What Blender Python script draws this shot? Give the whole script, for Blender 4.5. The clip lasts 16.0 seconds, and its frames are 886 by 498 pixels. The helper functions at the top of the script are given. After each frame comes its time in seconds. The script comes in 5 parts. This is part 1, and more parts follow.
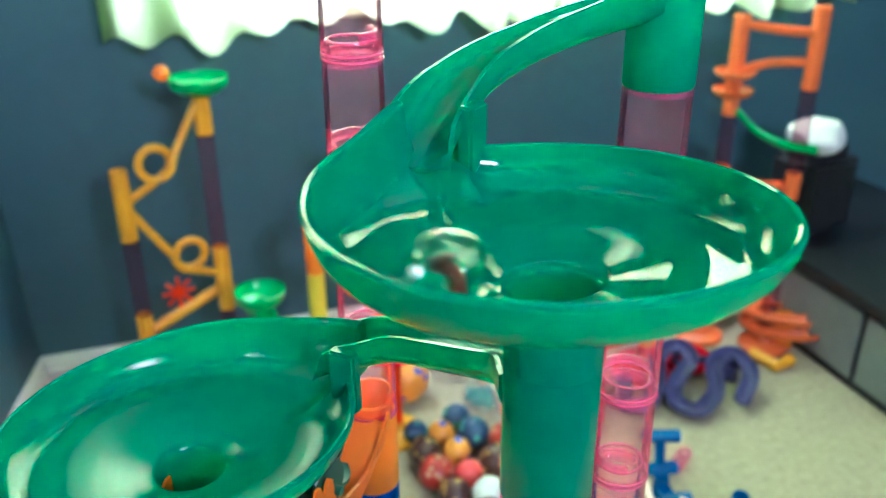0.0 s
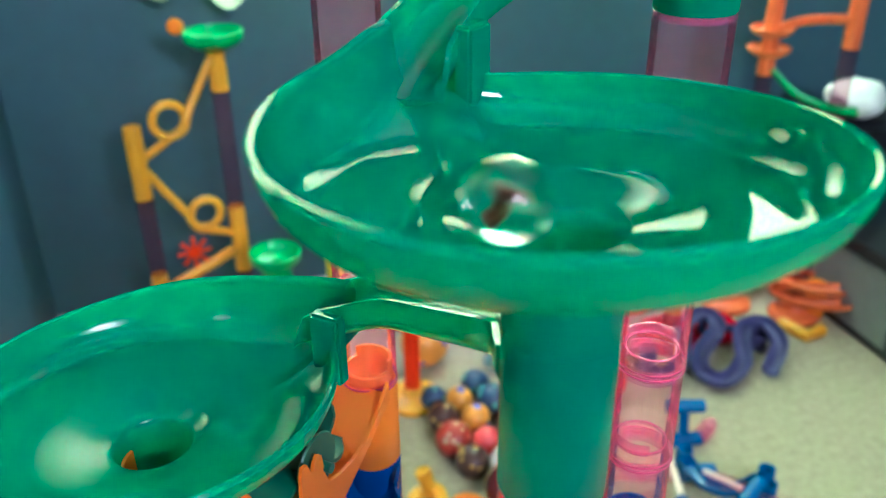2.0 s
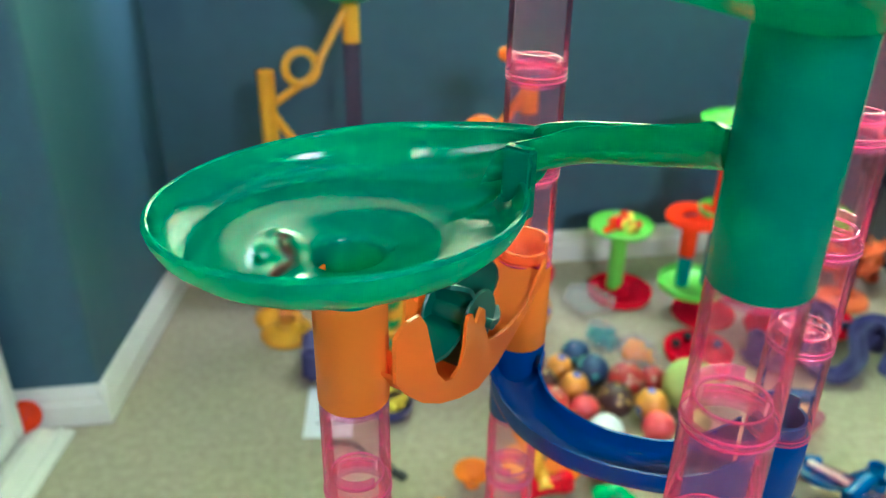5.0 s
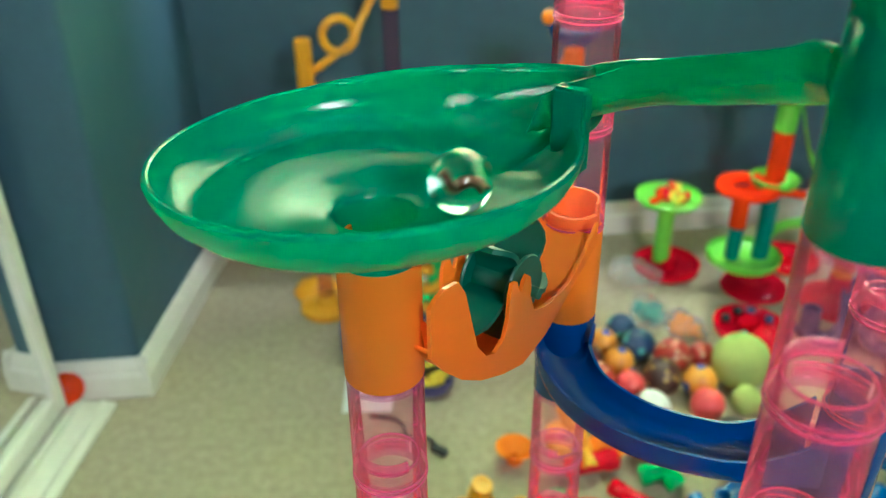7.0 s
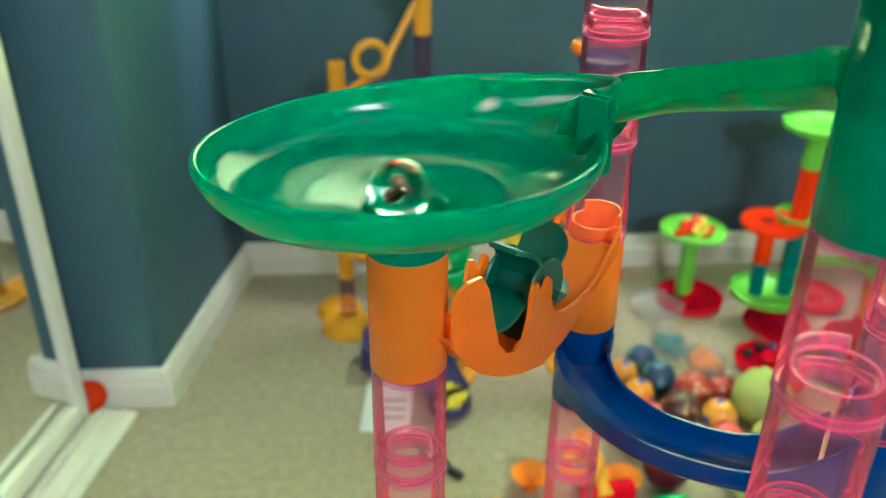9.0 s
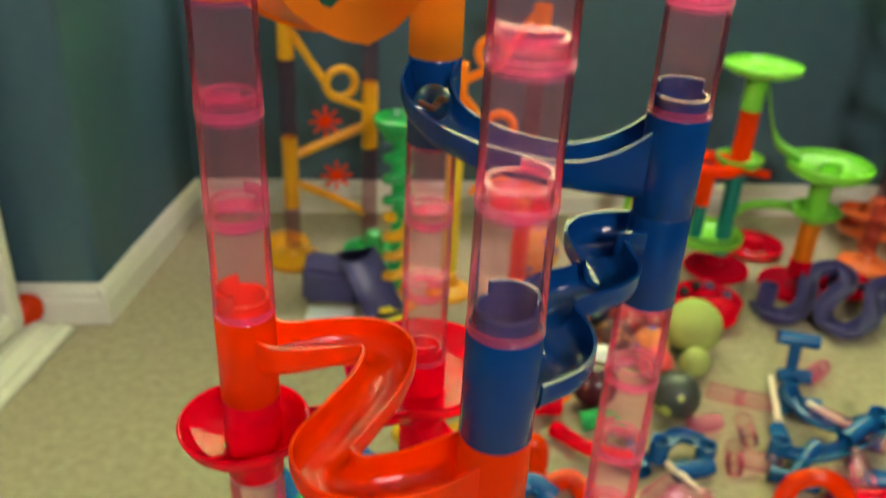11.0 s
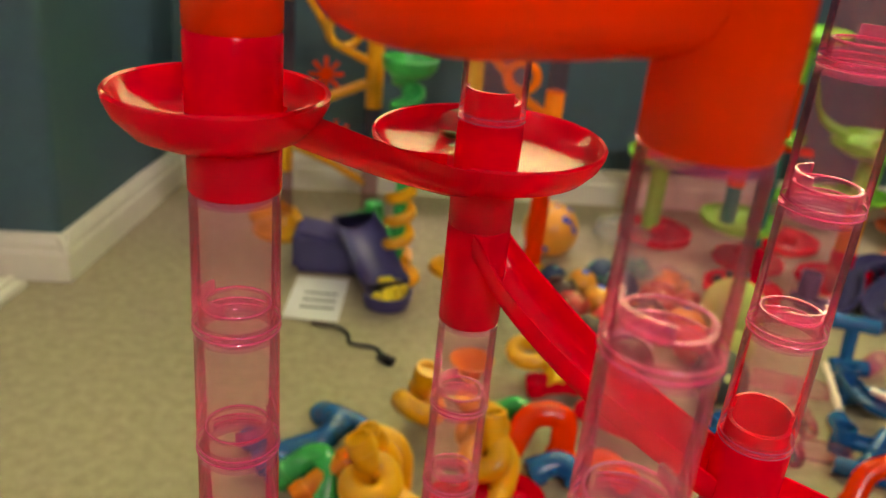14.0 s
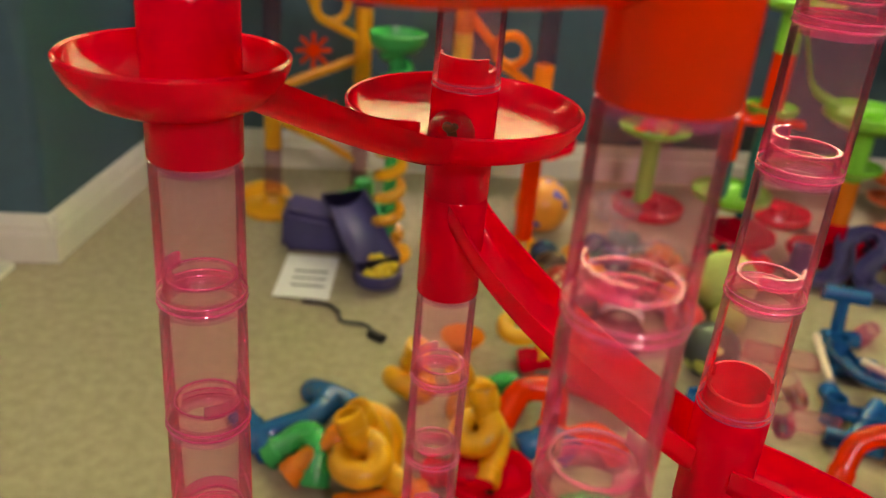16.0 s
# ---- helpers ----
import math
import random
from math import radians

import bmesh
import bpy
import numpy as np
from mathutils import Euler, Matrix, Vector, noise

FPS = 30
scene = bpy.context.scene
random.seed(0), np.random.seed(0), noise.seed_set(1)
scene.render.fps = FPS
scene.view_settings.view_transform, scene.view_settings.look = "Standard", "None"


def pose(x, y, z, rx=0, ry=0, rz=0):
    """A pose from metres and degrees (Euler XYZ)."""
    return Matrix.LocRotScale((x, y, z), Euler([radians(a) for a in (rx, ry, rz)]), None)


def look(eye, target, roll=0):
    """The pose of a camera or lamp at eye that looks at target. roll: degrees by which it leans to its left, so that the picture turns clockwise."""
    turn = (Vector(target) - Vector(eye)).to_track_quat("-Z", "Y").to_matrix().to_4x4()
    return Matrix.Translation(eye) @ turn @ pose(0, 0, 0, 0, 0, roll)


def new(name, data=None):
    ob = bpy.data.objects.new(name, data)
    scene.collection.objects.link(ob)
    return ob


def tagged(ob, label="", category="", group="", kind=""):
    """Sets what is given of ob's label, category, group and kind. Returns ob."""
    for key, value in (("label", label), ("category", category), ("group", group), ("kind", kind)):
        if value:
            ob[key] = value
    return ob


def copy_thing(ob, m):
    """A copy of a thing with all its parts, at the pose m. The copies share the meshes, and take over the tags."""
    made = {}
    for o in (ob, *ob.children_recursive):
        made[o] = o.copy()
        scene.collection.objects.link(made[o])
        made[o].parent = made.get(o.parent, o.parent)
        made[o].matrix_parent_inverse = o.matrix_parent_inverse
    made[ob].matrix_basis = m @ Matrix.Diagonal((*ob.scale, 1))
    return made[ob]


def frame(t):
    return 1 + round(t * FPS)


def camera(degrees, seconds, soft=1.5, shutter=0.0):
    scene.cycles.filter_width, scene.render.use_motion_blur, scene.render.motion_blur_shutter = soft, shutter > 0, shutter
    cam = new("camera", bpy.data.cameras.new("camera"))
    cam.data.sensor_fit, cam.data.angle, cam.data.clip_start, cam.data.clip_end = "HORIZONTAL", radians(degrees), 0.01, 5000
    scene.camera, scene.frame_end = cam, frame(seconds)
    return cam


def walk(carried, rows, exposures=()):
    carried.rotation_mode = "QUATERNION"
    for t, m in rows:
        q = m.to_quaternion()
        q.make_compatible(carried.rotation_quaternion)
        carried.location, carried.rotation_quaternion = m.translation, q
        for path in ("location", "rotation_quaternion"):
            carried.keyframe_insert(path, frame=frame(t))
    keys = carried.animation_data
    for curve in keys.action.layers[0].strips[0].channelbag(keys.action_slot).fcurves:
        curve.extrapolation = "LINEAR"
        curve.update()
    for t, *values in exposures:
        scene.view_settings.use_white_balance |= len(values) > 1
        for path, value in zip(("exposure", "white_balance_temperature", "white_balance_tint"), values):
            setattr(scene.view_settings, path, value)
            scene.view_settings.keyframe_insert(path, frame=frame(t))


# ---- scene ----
import itertools

cam = camera(55.4, 16.0, 1.2, 0.4)
cam.data.dof.use_dof = True
cam.data.dof.focus_distance = 0.255
cam.data.dof.aperture_fstop = 14.0
PATH = [
    (0, (0.156, -0.166, 0.875), (-0.563, 1.493, 0.019), -0.4),
    (0.5, (0.157, -0.149, 0.876), (-0.585, 1.491, 0.004), -0.7),
    (1, (0.155, -0.139, 0.866), (-0.599, 1.483, -0.028), -0.8),
    (1.5, (0.152, -0.135, 0.859), (-0.606, 1.472, -0.059), -0.9),
    (2, (0.151, -0.135, 0.856), (-0.608, 1.465, -0.074), -0.6),
    (2.5, (0.157, -0.148, 0.856), (-0.61, 1.455, -0.062), -0.4),
    (3, (0.172, -0.177, 0.876), (-0.636, 1.412, -0.032), -0.9),
    (3.5, (0.172, -0.19, 0.872), (-0.677, 1.376, -0.037), -0.9),
    (4, (0.168, -0.194, 0.869), (-0.7, 1.356, -0.05), -0.4),
    (4.5, (0.152, -0.185, 0.836), (-0.762, 1.331, -0.097), 0.7),
    (7, (0.127, -0.153, 0.801), (-0.884, 1.253, -0.201), -0.8),
    (7.5, (0.127, -0.153, 0.799), (-0.881, 1.247, -0.213), -0.5),
    (8, (0.129, -0.156, 0.8), (-0.932, 1.235, -0.169), -0.3),
    (10.5, (0.187, -0.177, 0.764), (-0.875, 1.238, -0.169), 1.4),
    (11, (0.22, -0.183, 0.702), (-0.813, 1.254, -0.23), 2.9),
    (11.5, (0.223, -0.197, 0.663), (-0.802, 1.258, -0.248), 4.4),
    (12, (0.212, -0.201, 0.62), (-0.829, 1.271, -0.245), 5.3),
    (12.5, (0.2, -0.191, 0.589), (-0.856, 1.304, -0.217), 6.0),
    (13, (0.194, -0.182, 0.549), (-0.866, 1.327, -0.225), 6.2),
    (13.5, (0.164, -0.15, 0.528), (-0.89, 1.354, -0.263), 5.8),
    (14, (0.156, -0.136, 0.523), (-0.888, 1.363, -0.292), 5.5),
    (14.5, (0.159, -0.135, 0.523), (-0.88, 1.359, -0.306), 5.3),
    (15, (0.16, -0.134, 0.522), (-0.875, 1.356, -0.32), 5.1),
    (15.5, (0.16, -0.134, 0.518), (-0.871, 1.353, -0.335), 5.0),
    (16, (0.16, -0.129, 0.519), (-0.86, 1.361, -0.341), 5.0),
]
walk(cam, [(t, look(eye, target, roll)) for t, eye, target, roll in PATH],
     exposures=[(0.0, 1.36, 4850, 9), (4.5, 1.26, 4900, 9), (7.0, 1.18, 5400, 2), (8.2, 1.18, 5450, 2), (10.5, 1.0, 6300, 8), (11.2, 0.84, 7000, 14), (13.0, 0.66, 7500, 24), (16.0, 0.58, 7300, 30)])
scene.cycles.transparent_max_bounces = 24

# ---- world and light ----
FLOOR = -0.012
U = Vector((0.749, 0.663, 0.0)).normalized()
V = Vector((-U.y, U.x, 0.0))
ROOM = math.degrees(math.atan2(U.y, U.x))


def room(u, v, z=0.0):
    """Room axes: u along the window wall, v towards it, z from the floor."""
    return Vector((U.x * u + V.x * v, U.y * u + V.y * v, FLOOR + z))


world = bpy.data.worlds.new("world")
scene.world = world
world.use_nodes = True
wn = world.node_tree
sky = wn.nodes.new("ShaderNodeTexSky")
sky.sky_type, sky.sun_disc = "NISHITA", False
sky.sun_elevation, sky.sun_rotation = radians(40), radians(20)
wn.links.new(sky.outputs[0], wn.nodes["Background"].inputs[0])
wn.nodes["Background"].inputs[1].default_value = 0.1


def area_lamp(name, m, sx, sy, power, color):
    d = bpy.data.lights.new(name, "AREA")
    d.shape, d.size, d.size_y, d.energy, d.color = "RECTANGLE", sx, sy, power, color
    ob = new(name, d)
    ob.matrix_world = m
    return ob


BACK, LEFT, RIGHT, FRONT, HIGH = 1.23, -0.351, 2.3, -1.9, 2.4
WIN = (0.0, 1.25, 0.66, 1.75)
c = room((WIN[0] + WIN[1]) / 2, BACK + 0.06, (WIN[2] + WIN[3]) / 2)
area_lamp("window_daylight", look(c, c - V), WIN[1] - WIN[0], WIN[3] - WIN[2], 136, (1.0, 0.93, 0.93))
# Added fill for the tower's front; its unseen source is taken as a window.
FILL_WIN = (0.25, 0.85, 1.40, 1.90)
c = room((FILL_WIN[0] + FILL_WIN[1]) / 2, FRONT - 0.06, (FILL_WIN[2] + FILL_WIN[3]) / 2)
area_lamp("front_fill_lamp", look(c, c + V), FILL_WIN[1] - FILL_WIN[0], FILL_WIN[3] - FILL_WIN[2], 29, (1.0, 0.95, 0.92))

# ---- materials ----


def material(name, color, rough=0.4, bump=0.0, scale=60.0, vary=0.12, spec=0.5, metal=0.0, island=False, detail=4.0, stretch=None, coat=0.0, sss=0.0):
    m = bpy.data.materials.new(name)
    m.use_nodes = True
    t = m.node_tree
    p = t.nodes["Principled BSDF"]
    co = t.nodes.new("ShaderNodeTexCoord")
    src = co.outputs["Object"]
    if stretch:
        mp = t.nodes.new("ShaderNodeMapping")
        mp.inputs["Scale"].default_value = stretch
        t.links.new(src, mp.inputs[0])
        src = mp.outputs[0]
    n1 = t.nodes.new("ShaderNodeTexNoise")
    n1.inputs["Scale"].default_value, n1.inputs["Detail"].default_value = scale, detail
    n2 = t.nodes.new("ShaderNodeTexNoise")
    n2.inputs["Scale"].default_value, n2.inputs["Detail"].default_value = scale * 0.12, 3.0
    t.links.new(src, n1.inputs["Vector"])
    t.links.new(src, n2.inputs["Vector"])
    add = t.nodes.new("ShaderNodeMath")
    t.links.new(n1.outputs["Fac"], add.inputs[0])
    t.links.new(n2.outputs["Fac"], add.inputs[1])
    ramp = t.nodes.new("ShaderNodeValToRGB")
    ramp.color_ramp.elements[0].position, ramp.color_ramp.elements[1].position = 0.3, 0.7
    ramp.color_ramp.elements[0].color = (*[max(0.0, c * (1 - vary)) for c in color], 1)
    ramp.color_ramp.elements[1].color = (*[min(1.0, c * (1 + vary)) for c in color], 1)
    half = t.nodes.new("ShaderNodeMath")
    half.operation = "MULTIPLY"
    half.inputs[1].default_value = 0.5
    t.links.new(add.outputs[0], half.inputs[0])
    t.links.new(half.outputs[0], ramp.inputs[0])
    t.links.new(ramp.outputs[0], p.inputs["Base Color"])
    rr = t.nodes.new("ShaderNodeMapRange")
    rr.inputs["To Min"].default_value, rr.inputs["To Max"].default_value = rough * 0.8, min(1.0, rough * 1.25)
    t.links.new(n2.outputs["Fac"], rr.inputs["Value"])
    t.links.new(rr.outputs[0], p.inputs["Roughness"])
    p.inputs["Specular IOR Level"].default_value = spec
    p.inputs["Metallic"].default_value = metal
    p.inputs["Coat Weight"].default_value = coat
    if sss:
        p.inputs["Subsurface Weight"].default_value = sss
        p.inputs["Subsurface Radius"].default_value = (1.0, 0.4, 0.2)
        p.inputs["Subsurface Scale"].default_value = 0.004
    if bump:
        b = t.nodes.new("ShaderNodeBump")
        b.inputs["Strength"].default_value, b.inputs["Distance"].default_value = bump, 0.002
        t.links.new(n1.outputs["Fac"], b.inputs["Height"])
        t.links.new(b.outputs[0], p.inputs["Normal"])
    return m


def thin_plastic(name, color, glow, amount, rough=0.1, spec=0.5, brushed=0.0):
    """Moulded opaque plastic thin enough to let some light through; brushed adds fine turned grooves round the z axis."""
    m = material(name, color, rough, 0.0, 90, 0.03, spec=spec)
    t = m.node_tree
    p = t.nodes["Principled BSDF"]
    if brushed:
        tan = t.nodes.new("ShaderNodeTangent")
        tan.direction_type, tan.axis = "RADIAL", "Z"
        t.links.new(tan.outputs[0], p.inputs["Tangent"])
        p.inputs["Anisotropic"].default_value = brushed
    tl = t.nodes.new("ShaderNodeBsdfTranslucent")
    tl.inputs[0].default_value = (*glow, 1)
    mix = t.nodes.new("ShaderNodeMixShader")
    mix.inputs[0].default_value = amount
    t.links.new(p.outputs[0], mix.inputs[1])
    t.links.new(tl.outputs[0], mix.inputs[2])
    t.links.new(mix.outputs[0], t.nodes["Material Output"].inputs[0])
    return m


def clear_plastic(name, tint, body, amount, rough=0.06, sheen=(1.0, 1.0, 1.0), edge=0.0):
    """See-through coloured plastic: tinted view through it, some colour of its own, a Fresnel gloss on top."""
    m = bpy.data.materials.new(name)
    m.use_nodes = True
    t = m.node_tree
    out = t.nodes["Material Output"]
    t.nodes.remove(t.nodes["Principled BSDF"])
    tr = t.nodes.new("ShaderNodeBsdfTransparent")
    tr.inputs[0].default_value = (*tint, 1)
    df = t.nodes.new("ShaderNodeBsdfTranslucent")
    df.inputs[0].default_value = (*body, 1)
    d2 = t.nodes.new("ShaderNodeBsdfDiffuse")
    d2.inputs[0].default_value = (*body, 1)
    dm = t.nodes.new("ShaderNodeMixShader")
    t.links.new(df.outputs[0], dm.inputs[1])
    t.links.new(d2.outputs[0], dm.inputs[2])
    noise_tex = t.nodes.new("ShaderNodeTexNoise")
    noise_tex.inputs["Scale"].default_value, noise_tex.inputs["Detail"].default_value = 220.0, 6.0
    mr = t.nodes.new("ShaderNodeMapRange")
    mr.inputs["From Min"].default_value, mr.inputs["From Max"].default_value = 0.35, 0.75
    mr.inputs["To Min"].default_value, mr.inputs["To Max"].default_value = amount * 0.8, amount * 1.3
    t.links.new(noise_tex.outputs["Fac"], mr.inputs["Value"])
    m1 = t.nodes.new("ShaderNodeMixShader")
    t.links.new(mr.outputs[0], m1.inputs[0])
    t.links.new(tr.outputs[0], m1.inputs[1])
    t.links.new(dm.outputs[0], m1.inputs[2])
    gl = t.nodes.new("ShaderNodeBsdfGlossy")
    gl.inputs["Roughness"].default_value = rough
    # Coloured gloss stands in for the deeper tint of plastic seen edge-on.
    gl.inputs["Color"].default_value = (*sheen, 1)
    fr = t.nodes.new("ShaderNodeLayerWeight")
    fr.inputs["Blend"].default_value = 0.5
    m2 = t.nodes.new("ShaderNodeMixShader")
    pw = t.nodes.new("ShaderNodeMath")
    pw.operation = "POWER"
    pw.inputs[1].default_value = 3.2
    t.links.new(fr.outputs["Facing"], pw.inputs[0])
    fm = t.nodes.new("ShaderNodeMath")
    fm.operation = "MULTIPLY_ADD"
    fm.inputs[1].default_value, fm.inputs[2].default_value = 0.85, 0.03
    t.links.new(pw.outputs[0], fm.inputs[0])
    t.links.new(fm.outputs[0], m2.inputs[0])
    if edge:
        fres = t.nodes.new("ShaderNodeFresnel")
        fres.inputs[0].default_value = edge
        t.links.new(fres.outputs[0], pw.inputs[0])
        pw.inputs[1].default_value = 1.0
    t.links.new(m1.outputs[0], m2.inputs[1])
    t.links.new(gl.outputs[0], m2.inputs[2])
    t.links.new(m2.outputs[0], out.inputs[0])
    return m


def glass(name, color):
    m = bpy.data.materials.new(name)
    m.use_nodes = True
    t = m.node_tree
    t.nodes.remove(t.nodes["Principled BSDF"])
    g = t.nodes.new("ShaderNodeBsdfGlass")
    g.inputs["Color"].default_value = (*color, 1)
    g.inputs["IOR"].default_value, g.inputs["Roughness"].default_value = 1.5, 0.0
    t.links.new(g.outputs[0], t.nodes["Material Output"].inputs[0])
    return m


def cloth(name, color):
    m = bpy.data.materials.new(name)
    m.use_nodes = True
    t = m.node_tree
    t.nodes.remove(t.nodes["Principled BSDF"])
    w = t.nodes.new("ShaderNodeTexNoise")
    w.inputs["Scale"].default_value = 40.0
    ramp = t.nodes.new("ShaderNodeValToRGB")
    ramp.color_ramp.elements[0].color = (*[c * 0.85 for c in color], 1)
    ramp.color_ramp.elements[1].color = (*color, 1)
    t.links.new(w.outputs["Fac"], ramp.inputs[0])
    a, b, mix = t.nodes.new("ShaderNodeBsdfDiffuse"), t.nodes.new("ShaderNodeBsdfTranslucent"), t.nodes.new("ShaderNodeMixShader")
    mix.inputs[0].default_value = 0.7
    t.links.new(ramp.outputs[0], a.inputs[0])
    t.links.new(ramp.outputs[0], b.inputs[0])
    t.links.new(a.outputs[0], mix.inputs[1])
    t.links.new(b.outputs[0], mix.inputs[2])
    t.links.new(mix.outputs[0], t.nodes["Material Output"].inputs[0])
    return m


GREEN = thin_plastic("green_plastic", (0.0, 0.240, 0.145), (0.0, 0.80, 0.48), 0.40, 0.06, 0.5)
GREEN_TURNED = thin_plastic("turned_green_plastic", (0.0, 0.240, 0.145), (0.0, 0.80, 0.48), 0.40, 0.15, 0.45, 0.55)
ORANGE = thin_plastic("orange_plastic", (1.0, 0.055, 0.001), (1.0, 0.15, 0.002), 0.5, 0.13)
AMBER = thin_plastic("amber_plastic", (0.96, 0.285, 0.018), (1.0, 0.42, 0.03), 0.44, 0.22)
# Amber-leaning orange of the far toys, dulled in colour to imitate haze.
HAZE_ORANGE = material("haze_orange_plastic", (0.72, 0.14, 0.028), 0.35, 0.02, 60, 0.1)
RED = thin_plastic("red_plastic", (0.86, 0.001, 0.027), (1.0, 0.002, 0.06), 0.5, 0.09, 0.4)
BLUE = thin_plastic("blue_plastic", (0.001, 0.050, 0.21), (0.005, 0.16, 0.6), 0.25, 0.10)
DARKGREEN = material("dark_green_plastic", (0.003, 0.10, 0.058), 0.42, 0.01, 90, 0.1)
PINK = clear_plastic("clear_pink_plastic", (1.0, 0.83, 0.89), (1.0, 0.36, 0.53), 0.06, 0.02, (1.0, 0.60, 0.78), 1.2)
PINKLINE = clear_plastic("pink_plastic_bead", (1.0, 0.40, 0.64), (1.0, 0.22, 0.50), 0.45, 0.04)
PINKRIM = clear_plastic("pink_plastic_edge", (1.0, 0.64, 0.80), (1.0, 0.24, 0.52), 0.26, 0.04, (1.0, 0.8, 0.9))
GLASS = glass("clear_glass", (0.86, 0.95, 0.9))
VANE = material("marble_swirl", (0.16, 0.055, 0.025), 0.3)
YELLOW = material("yellow_plastic", (0.8, 0.36, 0.008), 0.3, 0.02, 60, 0.1)
LEMON = material("lemon_plastic", (0.8, 0.62, 0.03), 0.35, 0.02, 60, 0.1)
LIME = material("lime_plastic", (0.2, 0.62, 0.05), 0.28, 0.02, 60, 0.08)
LEAF = material("bright_green_plastic", (0.01, 0.4, 0.09), 0.28, 0.02, 60, 0.1)
INDIGO = material("indigo_plastic", (0.062, 0.055, 0.17), 0.4, 0.02, 60, 0.1)
PLUM = clear_plastic("clear_plum_plastic", (0.86, 0.70, 0.76), (0.30, 0.09, 0.15), 0.09, 0.1, (0.6, 0.4, 0.5))
TEAL = material("teal_plastic", (0.0, 0.2, 0.17), 0.3, 0.02, 60, 0.1)
BLACK = material("black_plastic", (0.012, 0.012, 0.014), 0.4, 0.05, 60, 0.2)
WHITE = material("white_plastic", (0.75, 0.75, 0.72), 0.4, 0.03, 60, 0.08)
WALL = material("teal_wall_paint", (0.047, 0.108, 0.137), 0.5, 0.12, 300, 0.1)
TRIM = material("white_gloss_paint", (0.72, 0.69, 0.58), 0.35, 0.05, 40, 0.06)
CEIL = material("ceiling_paint", (0.75, 0.75, 0.72), 0.8, 0.1, 200, 0.04)
CARPET = material("beige_carpet", (0.40, 0.34, 0.225), 0.95, 0.7, 650, 0.24, spec=0.1, detail=8.0)
CURTAIN = cloth("pale_green_cloth", (0.46, 0.58, 0.30))
MIRROR = material("mirror_glass", (0.9, 0.92, 0.91), 0.01, 0, 5, 0.01, metal=1.0)
PAPER = material("white_paper", (0.8, 0.8, 0.78), 0.8, 0.05, 60, 0.04)
TENNIS = material("yellow_green_felt", (0.40, 0.45, 0.13), 0.95, 0.6, 200, 0.12, spec=0.1)

# ---- mesh helpers ----


def part(name, bm, mat, parent=None, label="", smooth=True):
    me = bpy.data.meshes.new(name)
    bm.normal_update()
    for f in bm.faces:
        f.smooth = smooth
    bm.to_mesh(me)
    bm.free()
    for m in (mat if isinstance(mat, (list, tuple)) else [mat]):
        me.materials.append(m)
    if smooth:
        me.set_sharp_from_angle(angle=radians(38))
    ob = new(name, me)
    if parent:
        ob.parent = parent
    if label:
        ob["label"] = label
    return ob


def thing(name, label, category, group="", m=None):
    ob = new(name)
    ob.empty_display_size = 0.01
    if m is not None:
        ob.matrix_world = m
    return tagged(ob, label, category, group)


def lathe(profile, seg=48, bm=None, at=(0, 0, 0), closed=False, a0=0.0, a1=360.0, mat=0):
    """Turns a profile of (radius, height) round the z axis."""
    bm = bm or bmesh.new()
    full = abs(a1 - a0) > 359.9
    steps = seg if full else max(3, int(seg * (a1 - a0) / 360))
    rings = []
    for i in range(steps if full else steps + 1):
        a = radians(a0 + (a1 - a0) * i / steps)
        rings.append([bm.verts.new((at[0] + r * math.cos(a), at[1] + r * math.sin(a), at[2] + z)) for r, z in profile])
    n = len(profile)
    for i in range(steps):
        p, q = rings[i], rings[(i + 1) % len(rings)]
        for k in range(n if closed else n - 1):
            j = (k + 1) % n
            f = bm.faces.new((p[k], q[k], q[j], p[j]))
            f.material_index = mat
    if closed and not full:
        bm.faces.new(rings[0][::-1])
        bm.faces.new(rings[-1])
    return bm


def glide(points, steps=10):
    """A Catmull-Rom curve through the points."""
    pts = [Vector(p) for p in points]
    pts = [2 * pts[0] - pts[1]] + pts + [2 * pts[-1] - pts[-2]]
    out = []
    for i in range(1, len(pts) - 2):
        a, b, c_, d = pts[i - 1:i + 3]
        for s in range(steps):
            t = s / steps
            out.append(0.5 * (2 * b + (c_ - a) * t + (2 * a - 5 * b + 4 * c_ - d) * t * t + (3 * b - a - 3 * c_ + d) * t ** 3))
    out.append(pts[-2].copy())
    return out


def sweep(path, section, bm=None, closed=True, caps=True):
    """Moves a section of (side, up) along the path, kept upright."""
    bm = bm or bmesh.new()
    rings = []
    for i, p in enumerate(path):
        d = path[min(i + 1, len(path) - 1)] - path[max(i - 1, 0)]
        flat = Vector((d.x, d.y, 0))
        side = Vector((flat.y, -flat.x, 0)).normalized() if flat.length > 1e-9 else Vector((1, 0, 0))
        sec = section(i / (len(path) - 1)) if callable(section) else section
        rings.append([bm.verts.new(p + side * s + Vector((0, 0, h))) for s, h in sec])
    n = len(rings[0])
    for p, q in zip(rings, rings[1:]):
        for k in range(n if closed else n - 1):
            j = (k + 1) % n
            bm.faces.new((p[k], p[j], q[j], q[k]))
    if caps and closed:
        bm.faces.new(rings[0][::-1])
        bm.faces.new(rings[-1])
    bmesh.ops.recalc_face_normals(bm, faces=bm.faces)
    return bm


